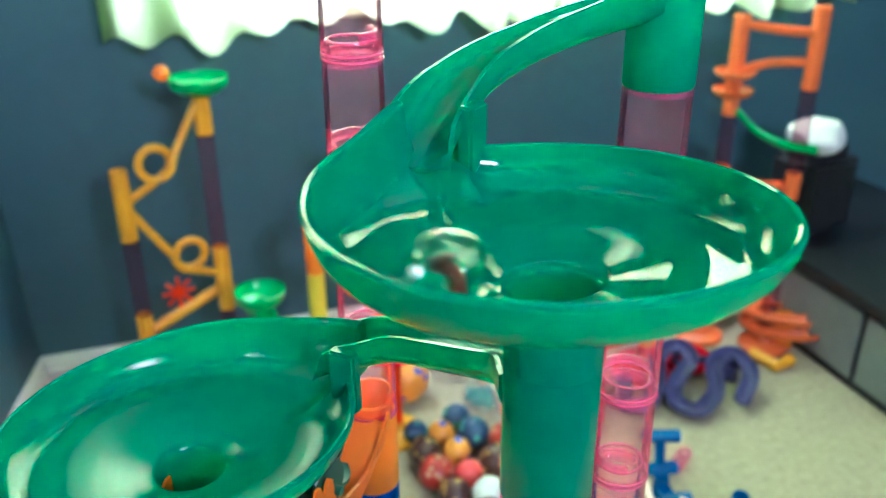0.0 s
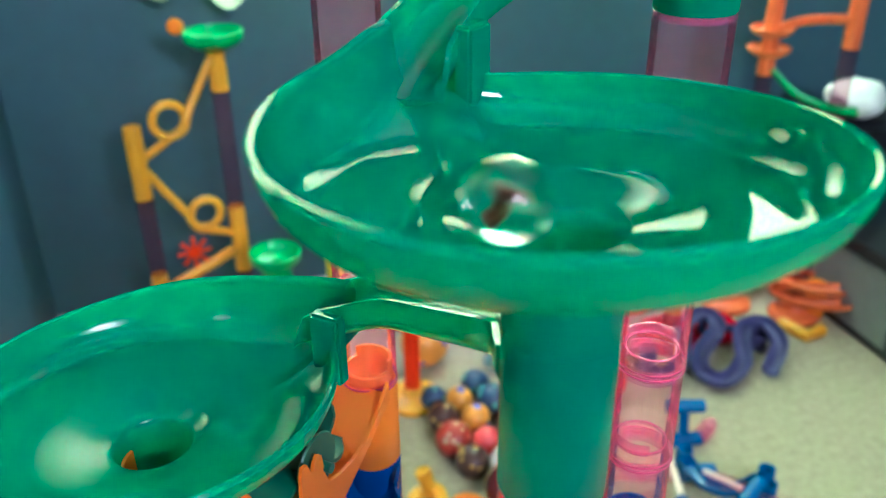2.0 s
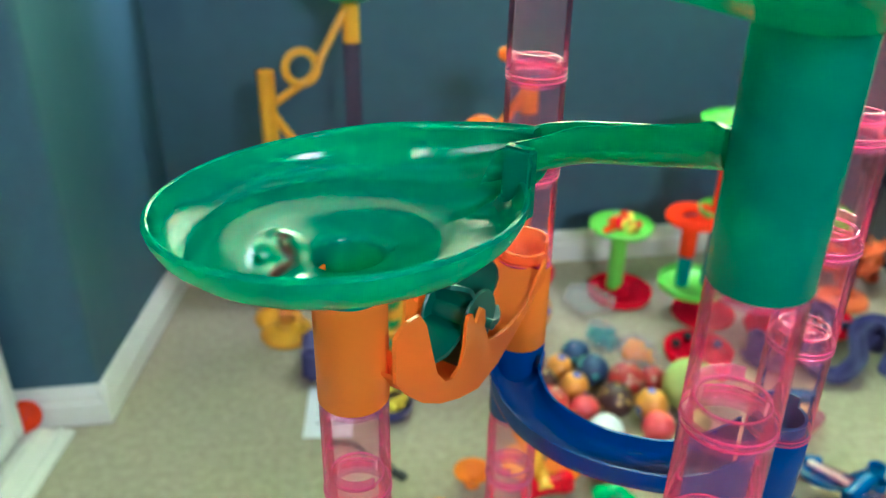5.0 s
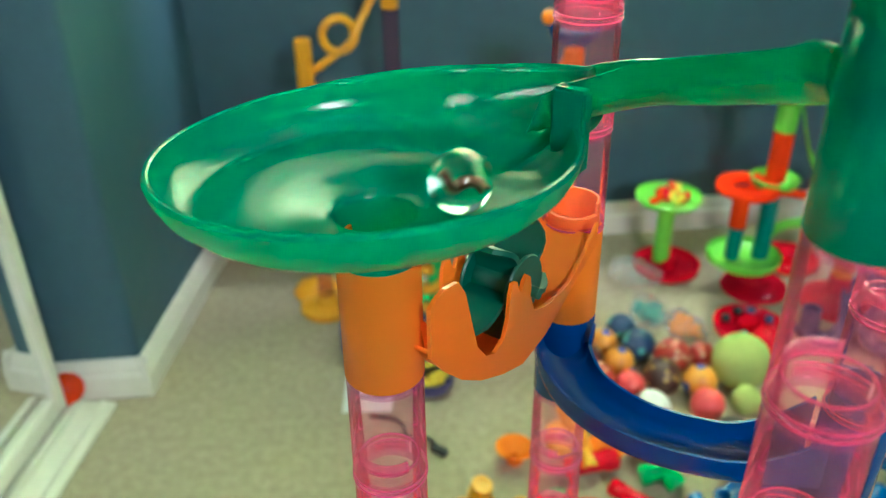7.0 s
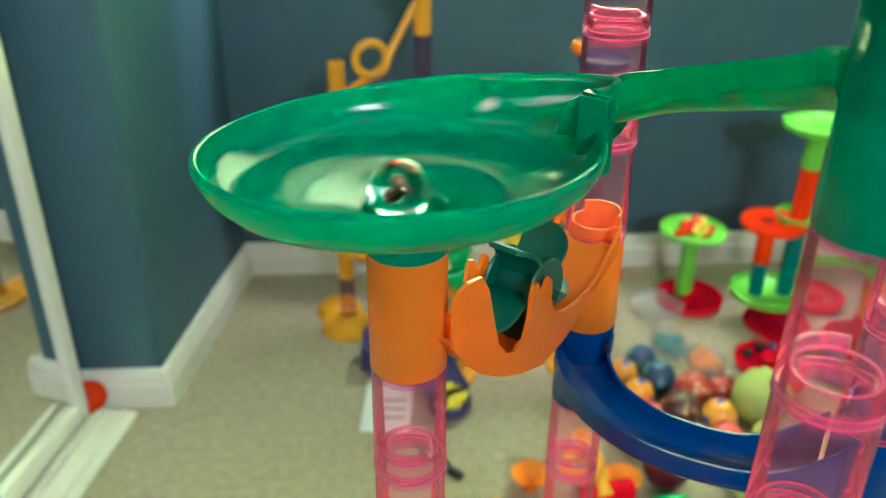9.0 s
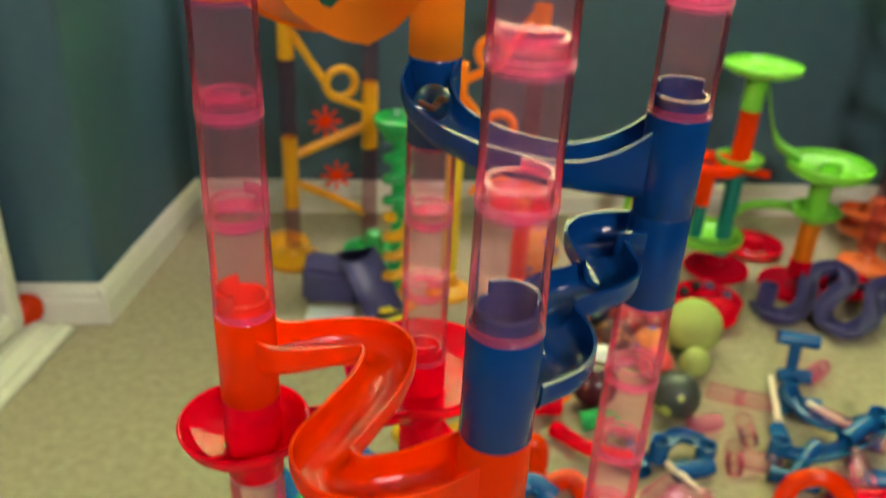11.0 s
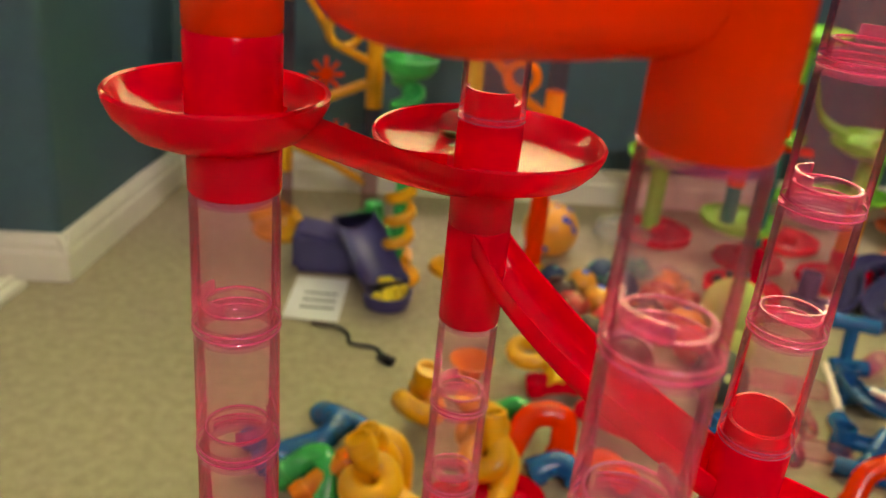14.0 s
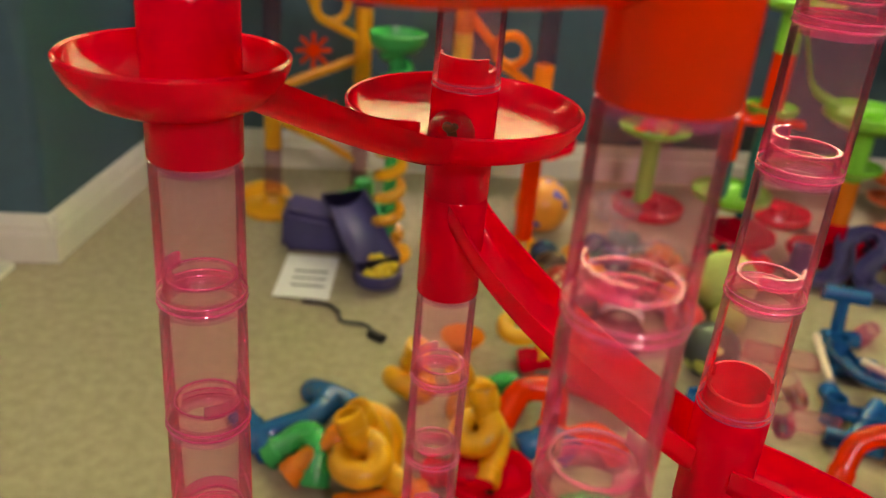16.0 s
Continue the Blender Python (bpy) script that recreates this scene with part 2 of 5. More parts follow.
def pipe(path, r, seg=10, bm=None):
    """A round bar along a path in any direction."""
    bm = bm or bmesh.new()
    path = [Vector(p) for p in path]
    rings, up = [], None
    for i, p in enumerate(path):
        d = (path[min(i + 1, len(path) - 1)] - path[max(i - 1, 0)]).normalized()
        if up is None:
            up = d.orthogonal().normalized()
        up = (up - d * up.dot(d)).normalized()
        w = d.cross(up)
        rings.append([bm.verts.new(p + r * (math.cos(a) * up + math.sin(a) * w)) for a in (2 * math.pi * k / seg for k in range(seg))])
    for p, q in zip(rings, rings[1:]):
        for k in range(seg):
            bm.faces.new((p[k], p[(k + 1) % seg], q[(k + 1) % seg], q[k]))
    bm.faces.new(rings[0][::-1])
    bm.faces.new(rings[-1])
    return bm


def box(bm, lo, hi, m=None, bevel=0.0):
    bm2 = bmesh.new()
    bmesh.ops.create_cube(bm2, size=1)
    for v in bm2.verts:
        v.co = Vector([lo[k] + (v.co[k] + 0.5) * (hi[k] - lo[k]) for k in range(3)])
    if bevel:
        bmesh.ops.bevel(bm2, geom=bm2.edges[:], offset=bevel, segments=2, affect="EDGES")
    if m is not None:
        bm2.transform(m)
    me = bpy.data.meshes.new("tmp")
    bm2.to_mesh(me)
    bm2.free()
    bm.from_mesh(me)
    bpy.data.meshes.remove(me)
    return bm


def gutter(w, h, t=0.0013, depth=None):
    """Closed section of a round-bottomed channel: half width w, wall top h above the bottom."""
    def u(r, lift):
        out = []
        for k in range(9):
            a = math.pi + math.pi * k / 8
            out.append((r * math.cos(a), r * 0.75 + r * 0.75 * math.sin(a) + lift))
        return [(-r, h)] + out + [(r, h)]
    return u(w, -t) + u(w - t, 0.0)[::-1]


def sphere(r, loc=(0, 0, 0), bm=None, seg=24):
    bm = bm or bmesh.new()
    bmesh.ops.create_uvsphere(bm, u_segments=seg, v_segments=seg // 2, radius=r, matrix=Matrix.Translation(loc))
    return bm

# ---- the room ----
RM = Matrix.Translation((0, 0, FLOOR)) @ pose(0, 0, 0, 0, 0, ROOM)


def slab(name, boxes, mat, category, label):
    bm = bmesh.new()
    for lo, hi in boxes:
        box(bm, lo, hi)
    ob = part(name, bm, mat, smooth=False)
    ob.matrix_world = RM
    return tagged(ob, label, category, kind="structure")


PIER = 0.835
slab("floor", [((-1.2, FRONT - 0.2, -0.1), (RIGHT + 0.2, BACK + 0.2, 0.0))], CARPET, "floor", "beige short-pile carpet covering the room floor")
slab("ceiling", [((-1.2, FRONT - 0.2, HIGH), (RIGHT + 0.2, BACK + 0.2, HIGH + 0.1))], CEIL, "ceiling", "plain white painted ceiling")
w = WIN
slab("wall_window", [((-0.52, BACK, 0), (w[0], BACK + 0.14, HIGH)), ((w[1], BACK, 0), (RIGHT + 0.2, BACK + 0.14, HIGH)),
                     ((w[0], BACK, 0), (w[1], BACK + 0.14, w[2])), ((w[0], BACK, w[3]), (w[1], BACK + 0.14, HIGH))], WALL, "wall", "dark teal painted wall with a window")
CORNER = -0.284
outline = [(-0.52, PIER)] + [(LEFT - 0.016 + 0.016 * math.sin(radians(a)), PIER + 0.016 - 0.016 * math.cos(radians(a))) for a in range(0, 91, 15)] + [(CORNER, BACK), (-0.52, BACK)]
bm = bmesh.new()
lo = [bm.verts.new((x, y, 0)) for x, y in outline]
hi = [bm.verts.new((x, y, HIGH)) for x, y in outline]
for k in range(len(lo)):
    j = (k + 1) % len(lo)
    bm.faces.new((lo[k], lo[j], hi[j], hi[k]))
bm.faces.new(lo[::-1])
bm.faces.new(hi)
ob = tagged(part("wall_pier", bm, WALL), "dark teal painted wall pier beside the closet", "wall", kind="structure")
ob.matrix_world = RM
slab("wall_closet", [((-1.1, FRONT, 0), (-1.0, PIER, HIGH)), ((-1.0, PIER, 0), (-0.52, PIER + 0.1, HIGH))], WALL, "wall", "dark teal closet back wall")
slab("wall_right", [((RIGHT, FRONT, 0), (RIGHT + 0.14, BACK, HIGH))], WALL, "wall", "dark teal painted side wall")
# Unseen front wall, with an opening added for the fill lamp.
w = FILL_WIN
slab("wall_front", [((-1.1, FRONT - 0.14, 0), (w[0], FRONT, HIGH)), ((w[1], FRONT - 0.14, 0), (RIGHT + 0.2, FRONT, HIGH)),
                    ((w[0], FRONT - 0.14, 0), (w[1], FRONT, w[2])), ((w[0], FRONT - 0.14, w[3]), (w[1], FRONT, HIGH))], WALL, "wall", "dark teal painted wall out of view, with an opening added for the fill lamp")


def skirting(a, b, name="baseboard"):
    """A moulded skirting board from a to b in room axes, the room on its right-hand side."""
    sec = [(0, 0), (0.014, 0), (0.014, 0.038), (0.012, 0.041), (0.0105, 0.042), (0.0105, 0.052), (0.0085, 0.055), (0.005, 0.062), (0.0, 0.064)]
    bm = sweep([Vector((*a, 0)), Vector((*b, 0))], [(x + 0.0, z) for x, z in sec])
    ob = part(name, bm, TRIM, smooth=False)
    ob.matrix_world = RM
    return tagged(ob, "white painted moulded wooden baseboard along the wall", "baseboard", kind="structure")


skirting((CORNER, BACK), (RIGHT, BACK))
skirting((LEFT - 0.002, PIER - 0.012), (CORNER - 0.002, BACK - 0.002))
skirting((-0.52, PIER), (LEFT + 0.012, PIER))


def window_frame(name, w, v0, sign):
    """A white frame in a wall opening, with a mullion and a sill."""
    base = thing(name, "white painted window frame set in the wall", "window")
    base["kind"] = "structure"
    base.matrix_world = RM
    y0, y1 = sorted((v0 + 0.02 * sign, v0 + 0.05 * sign))
    for nm, lo, hi in [("jamb", (w[0], y0, w[2]), (w[0] + 0.04, y1, w[3])), ("jamb", (w[1] - 0.04, y0, w[2]), (w[1], y1, w[3])), ("head", (w[0] + 0.04, y0, w[3] - 0.04), (w[1] - 0.04, y1, w[3])),
                       ("bottom_rail", (w[0] + 0.04, y0, w[2]), (w[1] - 0.04, y1, w[2] + 0.04)), ("mullion", ((w[0] + w[1]) / 2 - 0.018, y0, w[2] + 0.04), ((w[0] + w[1]) / 2 + 0.018, y1, w[3] - 0.04))]:
        bm_ = bmesh.new()
        box(bm_, lo, hi, None, 0.003)
        part(nm, bm_, TRIM, base, smooth=False)
    bm_ = bmesh.new()
    s0, s1 = sorted((v0 - 0.04 * sign, v0 + 0.02 * sign))
    box(bm_, (w[0] - 0.03, s0, w[2] - 0.025), (w[1] + 0.03, s1, w[2] - 0.001), None, 0.004)
    part("sill", bm_, TRIM, base, smooth=False)


window_frame("window_1", WIN, BACK, 1)
# This second frame is added round the fill lamp's opening.
window_frame("fill_window", FILL_WIN, FRONT, -1)


def curtain(u0, u1, z0, z1, folds):
    """A hanging gathered cloth with an uneven hem."""
    bm_ = bmesh.new()
    n, rows = 90, 14
    grid = []
    for i in range(n + 1):
        s = i / n
        off = 0.018 * math.sin(s * folds * 2 * math.pi) + 0.008 * math.sin(s * folds * 5.3 + 1)
        hem = 0.035 * noise.noise(Vector((s * 6, u0 * 7, 0))) + 0.009 * math.sin(s * folds * 2 * math.pi + 0.8)
        grid.append([bm_.verts.new((u0 + (u1 - u0) * s, BACK - 0.075 + off * (0.5 + 0.5 * (1 - k / rows)), z0 + hem * (1 - k / rows) + (z1 - z0) * k / rows)) for k in range(rows + 1)])
    for a, b in zip(grid, grid[1:]):
        for k in range(rows):
            bm_.faces.new((a[k], b[k], b[k + 1], a[k + 1]))
    bmesh.ops.solidify(bm_, geom=bm_.faces[:], thickness=0.0015)
    ob = tagged(part("curtain", bm_, CURTAIN), "pale green thin gathered curtain hanging over the window", "curtain", "window curtains")
    ob.matrix_world = RM


curtain(-0.08, 0.58, 0.625, 1.80, 7)
curtain(0.565, 1.32, 0.61, 1.80, 8)

# sliding mirror closet door on its floor track
door = thing("closet_door", "sliding mirror closet door in a white metal frame", "door")
CLOSET = RM @ pose(-0.385, 0.820, 0, 0, 0, -11) @ pose(0.385, -0.820, 0)
door.matrix_world = CLOSET
DU = -0.455
for nm, lo, hi in [("stile", (DU - 0.012, 0.757, 0.02), (DU + 0.012, 0.780, 2.05)), ("stile", (DU - 0.012, -0.42, 0.02), (DU + 0.012, -0.388, 2.05)), ("bottom_rail", (DU - 0.012, -0.388, 0.02), (DU + 0.012, 0.757, 0.05)), ("top_rail", (DU - 0.012, -0.388, 2.02), (DU + 0.012, 0.757, 2.05))]:
    bm = bmesh.new()
    box(bm, lo, hi, None, 0.003)
    part(nm, bm, TRIM, door, smooth=False)
bm = bmesh.new()
box(bm, (DU - 0.003, -0.388, 0.05), (DU + 0.003, 0.757, 2.02))
part("mirror", bm, MIRROR, door, "silvered mirror panel", smooth=False)
rail = tagged(thing("floor_track", "white painted floor track of the closet door", "door track"), kind="structure")
rail.matrix_world = CLOSET
for nm, lo, hi in [("plank", (-0.50, -1.2, 0.0), (-0.385, 0.805, 0.008)), ("guide", (-0.478, -1.2, 0.008), (-0.470, 0.80, 0.019)), ("guide", (-0.440, -1.2, 0.008), (-0.432, 0.80, 0.019)), ("guide", (-0.405, -1.2, 0.008), (-0.398, 0.80, 0.016))]:
    bm = bmesh.new()
    box(bm, lo, hi, None, 0.0015)
    part(nm, bm, TRIM, rail, smooth=False)

# ---- the marble run ----
STEP, TOP, TR = 0.040, 0.725, 0.0118
COL = {"A": (0.112, 0.001), "B": (0.1126, 0.112), "C": (0.0, 0.110), "D": (-0.003, -0.0025)}


def level(n):
    return TOP - STEP * n


def tube_profile(b, t):
    """Lower edge, wall and shoulder of a sleeve from b to t."""
    lo = [(0.01035, b + 0.0030), (0.0103, b + 0.0006), (0.0105, b), (TR - 0.0003, b - 0.0001), (TR + 0.0001, b + 0.0006), (TR, b + 0.0024)]
    out = [(TR, b + 0.0024), (TR - 0.0002, t - 0.0022)]
    top = [(TR - 0.0002, t - 0.0022), (TR - 0.0003, t - 0.0004), (TR - 0.0009, t - 0.0001), (0.0100, t - 0.0002), (0.0093, t - 0.0012), (0.0093, t - 0.0024)]
    return lo, out, top


def tube_mesh(turn=0.0):
    """One see-through connector: a sleeve with a thick lower rim, fine beads and a narrower notched neck on top."""
    body, bm = bmesh.new(), bmesh.new()
    lo, mid, hi = tube_profile(0.0, STEP)
    edge = lathe(lo, 40, mat=1)
    lathe(mid, 40, body, mat=0)
    lathe(hi, 40, body, mat=1)
    neck = [(0.0100, STEP), (0.0099, STEP + 0.0065), (0.0097, STEP + 0.0072), (0.0086, STEP + 0.0072), (0.0087, STEP + 0.0062)]
    lathe(neck[:2], 40, bm, mat=0)
    lathe(neck[1:], 40, bm, mat=1)
    tab = [(0.0099, STEP + 0.0065), (0.0098, STEP + 0.0105), (0.0088, STEP + 0.0105), (0.0087, STEP + 0.0065)]
    lathe(tab, 40, bm, closed=True, a0=turn, a1=turn + 120, mat=1)
    for target, r, z in ((edge, TR, 0.0004), (edge, TR - 0.0001, 0.0024), (bm, 0.0092, STEP + 0.0071)):
        lathe([(r + 0.00028 * math.cos(a), z + 0.00028 * math.sin(a)) for a in np.radians(np.arange(0, 360, 60)).tolist()], 40, target, closed=True, mat=2)
    bmesh.ops.recalc_face_normals(bm, faces=bm.faces)
    return body, edge, bm


def solid_tube(bm, h, neck=True, turn=0.0, low=False):
    prof = [(0.0104, 0.004), (0.0104, 0.0), (TR - 0.0004, 0.0), (TR, 0.0006), (TR, h - 0.001), (TR - 0.0005, h)]
    if low:
        prof += [(0.0109, h), (0.0108, h - 0.001), (0.0108, h - 0.02)]
        lathe([(0.0099, h - 0.004), (0.0098, h + 0.0065), (0.0088, h + 0.0065), (0.0087, h - 0.004)], 40, bm, closed=True, a0=turn, a1=turn + 60)
    elif neck:
        prof += [(0.0100, h), (0.0099, h + 0.0068), (0.0086, h + 0.0070), (0.0084, h - 0.004)]
        lathe([(0.0099, h + 0.0065), (0.0098, h + 0.0112), (0.0088, h + 0.0112), (0.0087, h + 0.0065)], 40, bm, closed=True, a0=turn, a1=turn + 150)
    else:
        prof += [(0.0098, h), (0.0096, h - 0.004)]
    lathe(prof, 40, bm)
    return bm


def place(col, n):
    x, y = COL[col]
    return pose(x, y, level(n))


CLEAR = ([("A", k) for k in (0, 1, 2, 3, 6, 7, 8, 9, 10, 11, 12, 13, 14, 15, 16)] + [("B", k) for k in (-2, -1, 0, 1, 2, 5, 6, 7, 8, 10, 11, 12, 13, 14, 15, 16)]
         + [("C", k) for k in (-5, -4, -3, -2, -1, 0, 1, 4, 5, 6, 9, 10, 11, 12, 13, 14, 15, 16)] + [("D", k) for k in (2, 3, 4, 7, 8, 9, 10, 11, 12, 13, 14, 15, 16)])
first_tube = {}
for col, k in CLEAR:
    turn = (ord(col) * 7 + k * 3) % 8
    m = pose(*COL[col], level(k + 1), 0, 0, 45 * turn)
    if not first_tube:
        t0 = thing("connector_tube", "clear pink plastic marble run connector tube with notched neck", "tube", "clear pink tower tubes", m)
        for nm, piece in zip(("sleeve", "rim", "neck"), tube_mesh()):
            part(nm, piece, [PINK, PINKRIM, PINKLINE], t0)
        first_tube[0] = t0
    else:
        copy_thing(first_tube[0], m)


def dish_profile(R, hole=0.0105, deep=0.024, stem=0.036):
    lip = R - 0.0120
    wall = [(lip + 0.0098 * math.sin(a), -0.0122 + 0.0112 * (1 - math.cos(a))) for a in np.radians(np.linspace(86, 8, 10)).tolist()]
    floor_ = [(r, -0.0122 - 0.0072 * ((lip - r) / (lip - hole)) ** 1.7) for r in np.linspace(lip, hole + 0.0012, 16).tolist()]
    inner = [(R, -0.0012), (R - 0.0006, -0.0002), (R - 0.0014, 0.0), (R - 0.0020, -0.0004)] + wall + floor_ + [(hole + 0.0003, -0.0202), (hole, -0.0215), (hole, -stem - 0.017), (0.0107, -stem - 0.017), (0.0107, -stem)]
    outer = [(TR, -stem), (TR, -0.0209), (0.0135, -0.0203), (0.026 * R / 0.055, -0.0174), (R - 0.014, -0.0145), (R - 0.007, -0.0122), (R - 0.0026, -0.0080), (R - 0.0006, -0.004)]
    return inner + outer


def bowl_rim(bm, sx, sy, mouth):
    """Tilts a bowl and opens its rim where the feed channel runs in, at height mouth."""
    R0 = 0.0552

    def soft(a, xs, ys):
        """Interpolation eased over a few degrees, with the open edge of the mouth kept crisp."""
        if a < 147.6:
            return float(np.interp(a, xs, ys))
        return sum(float(np.interp(max(147.5, a + d), xs, ys)) for d in (-6, -4, -2, 0, 2, 4, 6)) / 7
    for v in bm.verts:
        r, a = math.hypot(v.co.x, v.co.y), math.degrees(math.atan2(v.co.y, v.co.x)) % 360
        f = min(1.0, max(0.0, (r - 0.011) / 0.02))
        plane = mouth - (sx * -0.050 + sy * 0.036)
        wall = (soft(a, [136.9, 137.1, 145.9, 147.4, 153, 163, 175, 195, 235, 280], [0, plane - 0.0012, plane - 0.0012, plane + 0.0116, plane * 0.8 + 0.0112, 0.0100, 0.0086, 0.0066, 0.0020, 0]))
        deck = (soft(a, [124, 131, 138, 147, 158, 170, 195], [0, plane * 0.3 + 0.0015, plane + 0.0068, plane + 0.0068, 0.0040, 0.0016, 0]))
        lift = float(np.interp(r, [0.036, 0.040, 0.0432, 0.0487, 0.0520, R0], [0, deck * 0.15, deck * 0.55, deck * 0.85 + wall * 0.15, deck * 0.35 + wall * 0.65, wall]))
        grow = (soft(a, [136, 137, 140, 143, 145.8, 147.4, 150.5, 156, 163, 171, 180, 190], [0, 0.0035, 0.0070, 0.0113, 0.0157, 0.0152, 0.0124, 0.0084, 0.0047, 0.0015, 0.0004, 0]))
        out = grow * max(0.0, (r - 0.030) / (R0 - 0.030))
        x, y = v.co.x, v.co.y
        v.co.z += f * (sx * x + sy * y) + lift
        if r > 1e-6:
            v.co.x, v.co.y = x * (r + out) / r, y * (r + out) / r


def funnel_track(source, stem, centre, rim, low, sx, sy, low_end, bowl_mat, label):
    """A bowl on a stem, fed by a curved open channel from a tube on the next column."""
    src = Vector((*COL[source[0]], 0))
    d = src - Vector((*centre, 0))
    L = d.length
    turn = math.degrees(math.atan2(d.y, d.x)) - 90
    base = thing("funnel_track", label, "toy track", "green funnel tracks", pose(centre[0], centre[1], rim, 0, 0, turn))
    inv = pose(0, 0, 0, 0, 0, -turn)
    slope = inv @ Vector((sx, sy, 0))
    bm = lathe(dish_profile(0.0552, stem=rim - low), 180, closed=True)
    bowl_rim(bm, slope.x, slope.y, low_end)
    axis = inv @ (Vector((*COL[stem], 0)) - Vector((*centre, 0)))
    for v in bm.verts:
        if math.hypot(v.co.x, v.co.y) < 0.0142:
            v.co += axis
    bmesh.ops.recalc_face_normals(bm, faces=bm.faces)
    part("bowl", bm, bowl_mat, base)
    up = level(source[1]) - rim
    bm = bmesh.new()
    solid_tube(bm, STEP + 0.001, False)
    bmesh.ops.translate(bm, verts=bm.verts, vec=(0, L, up))
    part("feed_tube", bm, GREEN, base)
    top = up + 0.0220
    fall = lambda x, y: (x, y, low_end + (top - low_end) * (y - 0.0335) / (L - 0.0335))
    path = glide([(-0.003, L - 0.003, top), fall(-0.022, L - 0.014), fall(-0.0385, 0.074), fall(-0.0470, 0.055), (-0.0482, 0.0375, low_end + 0.0008), (-0.0478, 0.0260, low_end - 0.0045)], 8)

    def section(t):
        w, th = 0.0110, 0.0014
        inner_h = float(np.interp(t, [0, 0.80, 0.93, 1.0], [0.0118, 0.0115, 0.0105, 0.0008]))
        oh = float(np.interp(t, [0, 0.35, 0.60, 0.80, 0.93, 1.0], [0.0088, 0.0080, 0.0088, 0.0112, 0.0110, 0.0020]))
        out, inn = [], []
        for k in range(9):
            a = math.pi + math.pi * k / 8
            out.append((w * math.cos(a), 0.007 + 0.007 * math.sin(a) - th))
            inn.append(((w - th) * math.cos(a), 0.007 + 0.007 * math.sin(a)))
        left = [(s, min(z, inner_h)) for s, z in out[:4]]
        lefti = [(s, min(z, inner_h)) for s, z in inn[:4]]
        return [(-w, inner_h)] + left + out[4:] + [(w, oh)] + [(w - th, oh)] + inn[4:][::-1] + lefti[::-1] + [(-w + th, inner_h)]
    part("channel", sweep(path, section), GREEN, base)
    bm = bmesh.new()
    box(bm, (-0.0024, -0.0050, -0.012), (0.0024, 0.0050, 0.0108), pose(-0.0362, 0.0396, low_end + 0.0012, 0, 0, -4), 0.0009)
    part("channel_post", bm, GREEN, base)
    return base


funnel_track(("B", -2), "A", (0.107, 0.0055), 0.8030, level(-1), 0.046, -0.058, -0.0035, GREEN, "glossy green plastic funnel bowl with a curved feed channel")
funnel_track(("A", 0), "D", (-0.0050, -0.0025), 0.7172, level(1), 0.06, -0.035, -0.0008, GREEN_TURNED, "glossy green plastic funnel bowl with a curved feed channel")


def track(name, label, mat, ends, points, w=0.0105, h=0.012, group="", rise=(0.0, 0.0)):
    """An open channel between tubes on two columns. ends: (column, level below, neck turn). rise: how far its walls sweep up at each end."""
    base = thing(name, label, "toy track", group, pose(*COL[ends[0][0]], level(ends[0][1] + 1)))
    o = base.matrix_world.translation
    for col, n, turn in ends:
        bm = bmesh.new()
        solid_tube(bm, STEP, True, turn, (col, n) == ("D", 1))
        bmesh.ops.translate(bm, verts=bm.verts, vec=Vector((*COL[col], level(n + 1))) - o)
        part("socket_tube", bm, mat, base)

    def section(t):
        return gutter(w, h + rise[0] * max(0.0, 1 - t / 0.16) ** 2.2 + rise[1] * max(0.0, 1 - (1 - t) / 0.2) ** 2.2)
    part("channel", sweep([p - o for p in glide(points, 8)], section), mat, base)
    return base


track("curved_track", "glossy blue plastic curved open track sloping between two towers", BLUE, [("C", 3, 200), ("B", 3, 60)],
      [(0.004, 0.104, 0.592), (0.008, 0.094, 0.586), (0.022, 0.086, 0.579), (0.045, 0.085, 0.574), (0.072, 0.093, 0.5715), (0.103, 0.110, 0.570)], 0.0112, 0.013, rise=(0.0, 0.016))
track("wavy_track", "glossy blue plastic wavy open track between two towers", BLUE, [("B", 4, 120), ("A", 4, 10)],
      [(0.108, 0.108, 0.548), (0.097, 0.101, 0.546), (0.094, 0.092, 0.545), (0.102, 0.085, 0.543), (0.110, 0.077, 0.541), (0.106, 0.066, 0.539), (0.099, 0.056, 0.537),
       (0.101, 0.046, 0.535), (0.113, 0.038, 0.533), (0.117, 0.028, 0.531), (0.112, 0.014, 0.530)], 0.0112, 0.0125)
track("s_bend_track", "bright orange plastic s-bend open track between two towers", ORANGE, [("A", 5, 160), ("D", 5, 150)],
      [(0.108, -0.002, 0.5005), (0.100, -0.0105, 0.500), (0.0925, -0.0215, 0.4995), (0.0835, -0.0310, 0.4990), (0.0730, -0.0335, 0.4990), (0.0625, -0.0275, 0.4990), (0.0580, -0.0090, 0.4992), (0.0525, 0.0135, 0.4995),
       (0.0440, 0.0290, 0.4998), (0.0320, 0.0330, 0.4998), (0.0200, 0.0235, 0.4995), (0.0085, 0.0070, 0.4990), (0.0, 0.0, 0.4988)], 0.0106, 0.0125, rise=(0.008, 0.008))

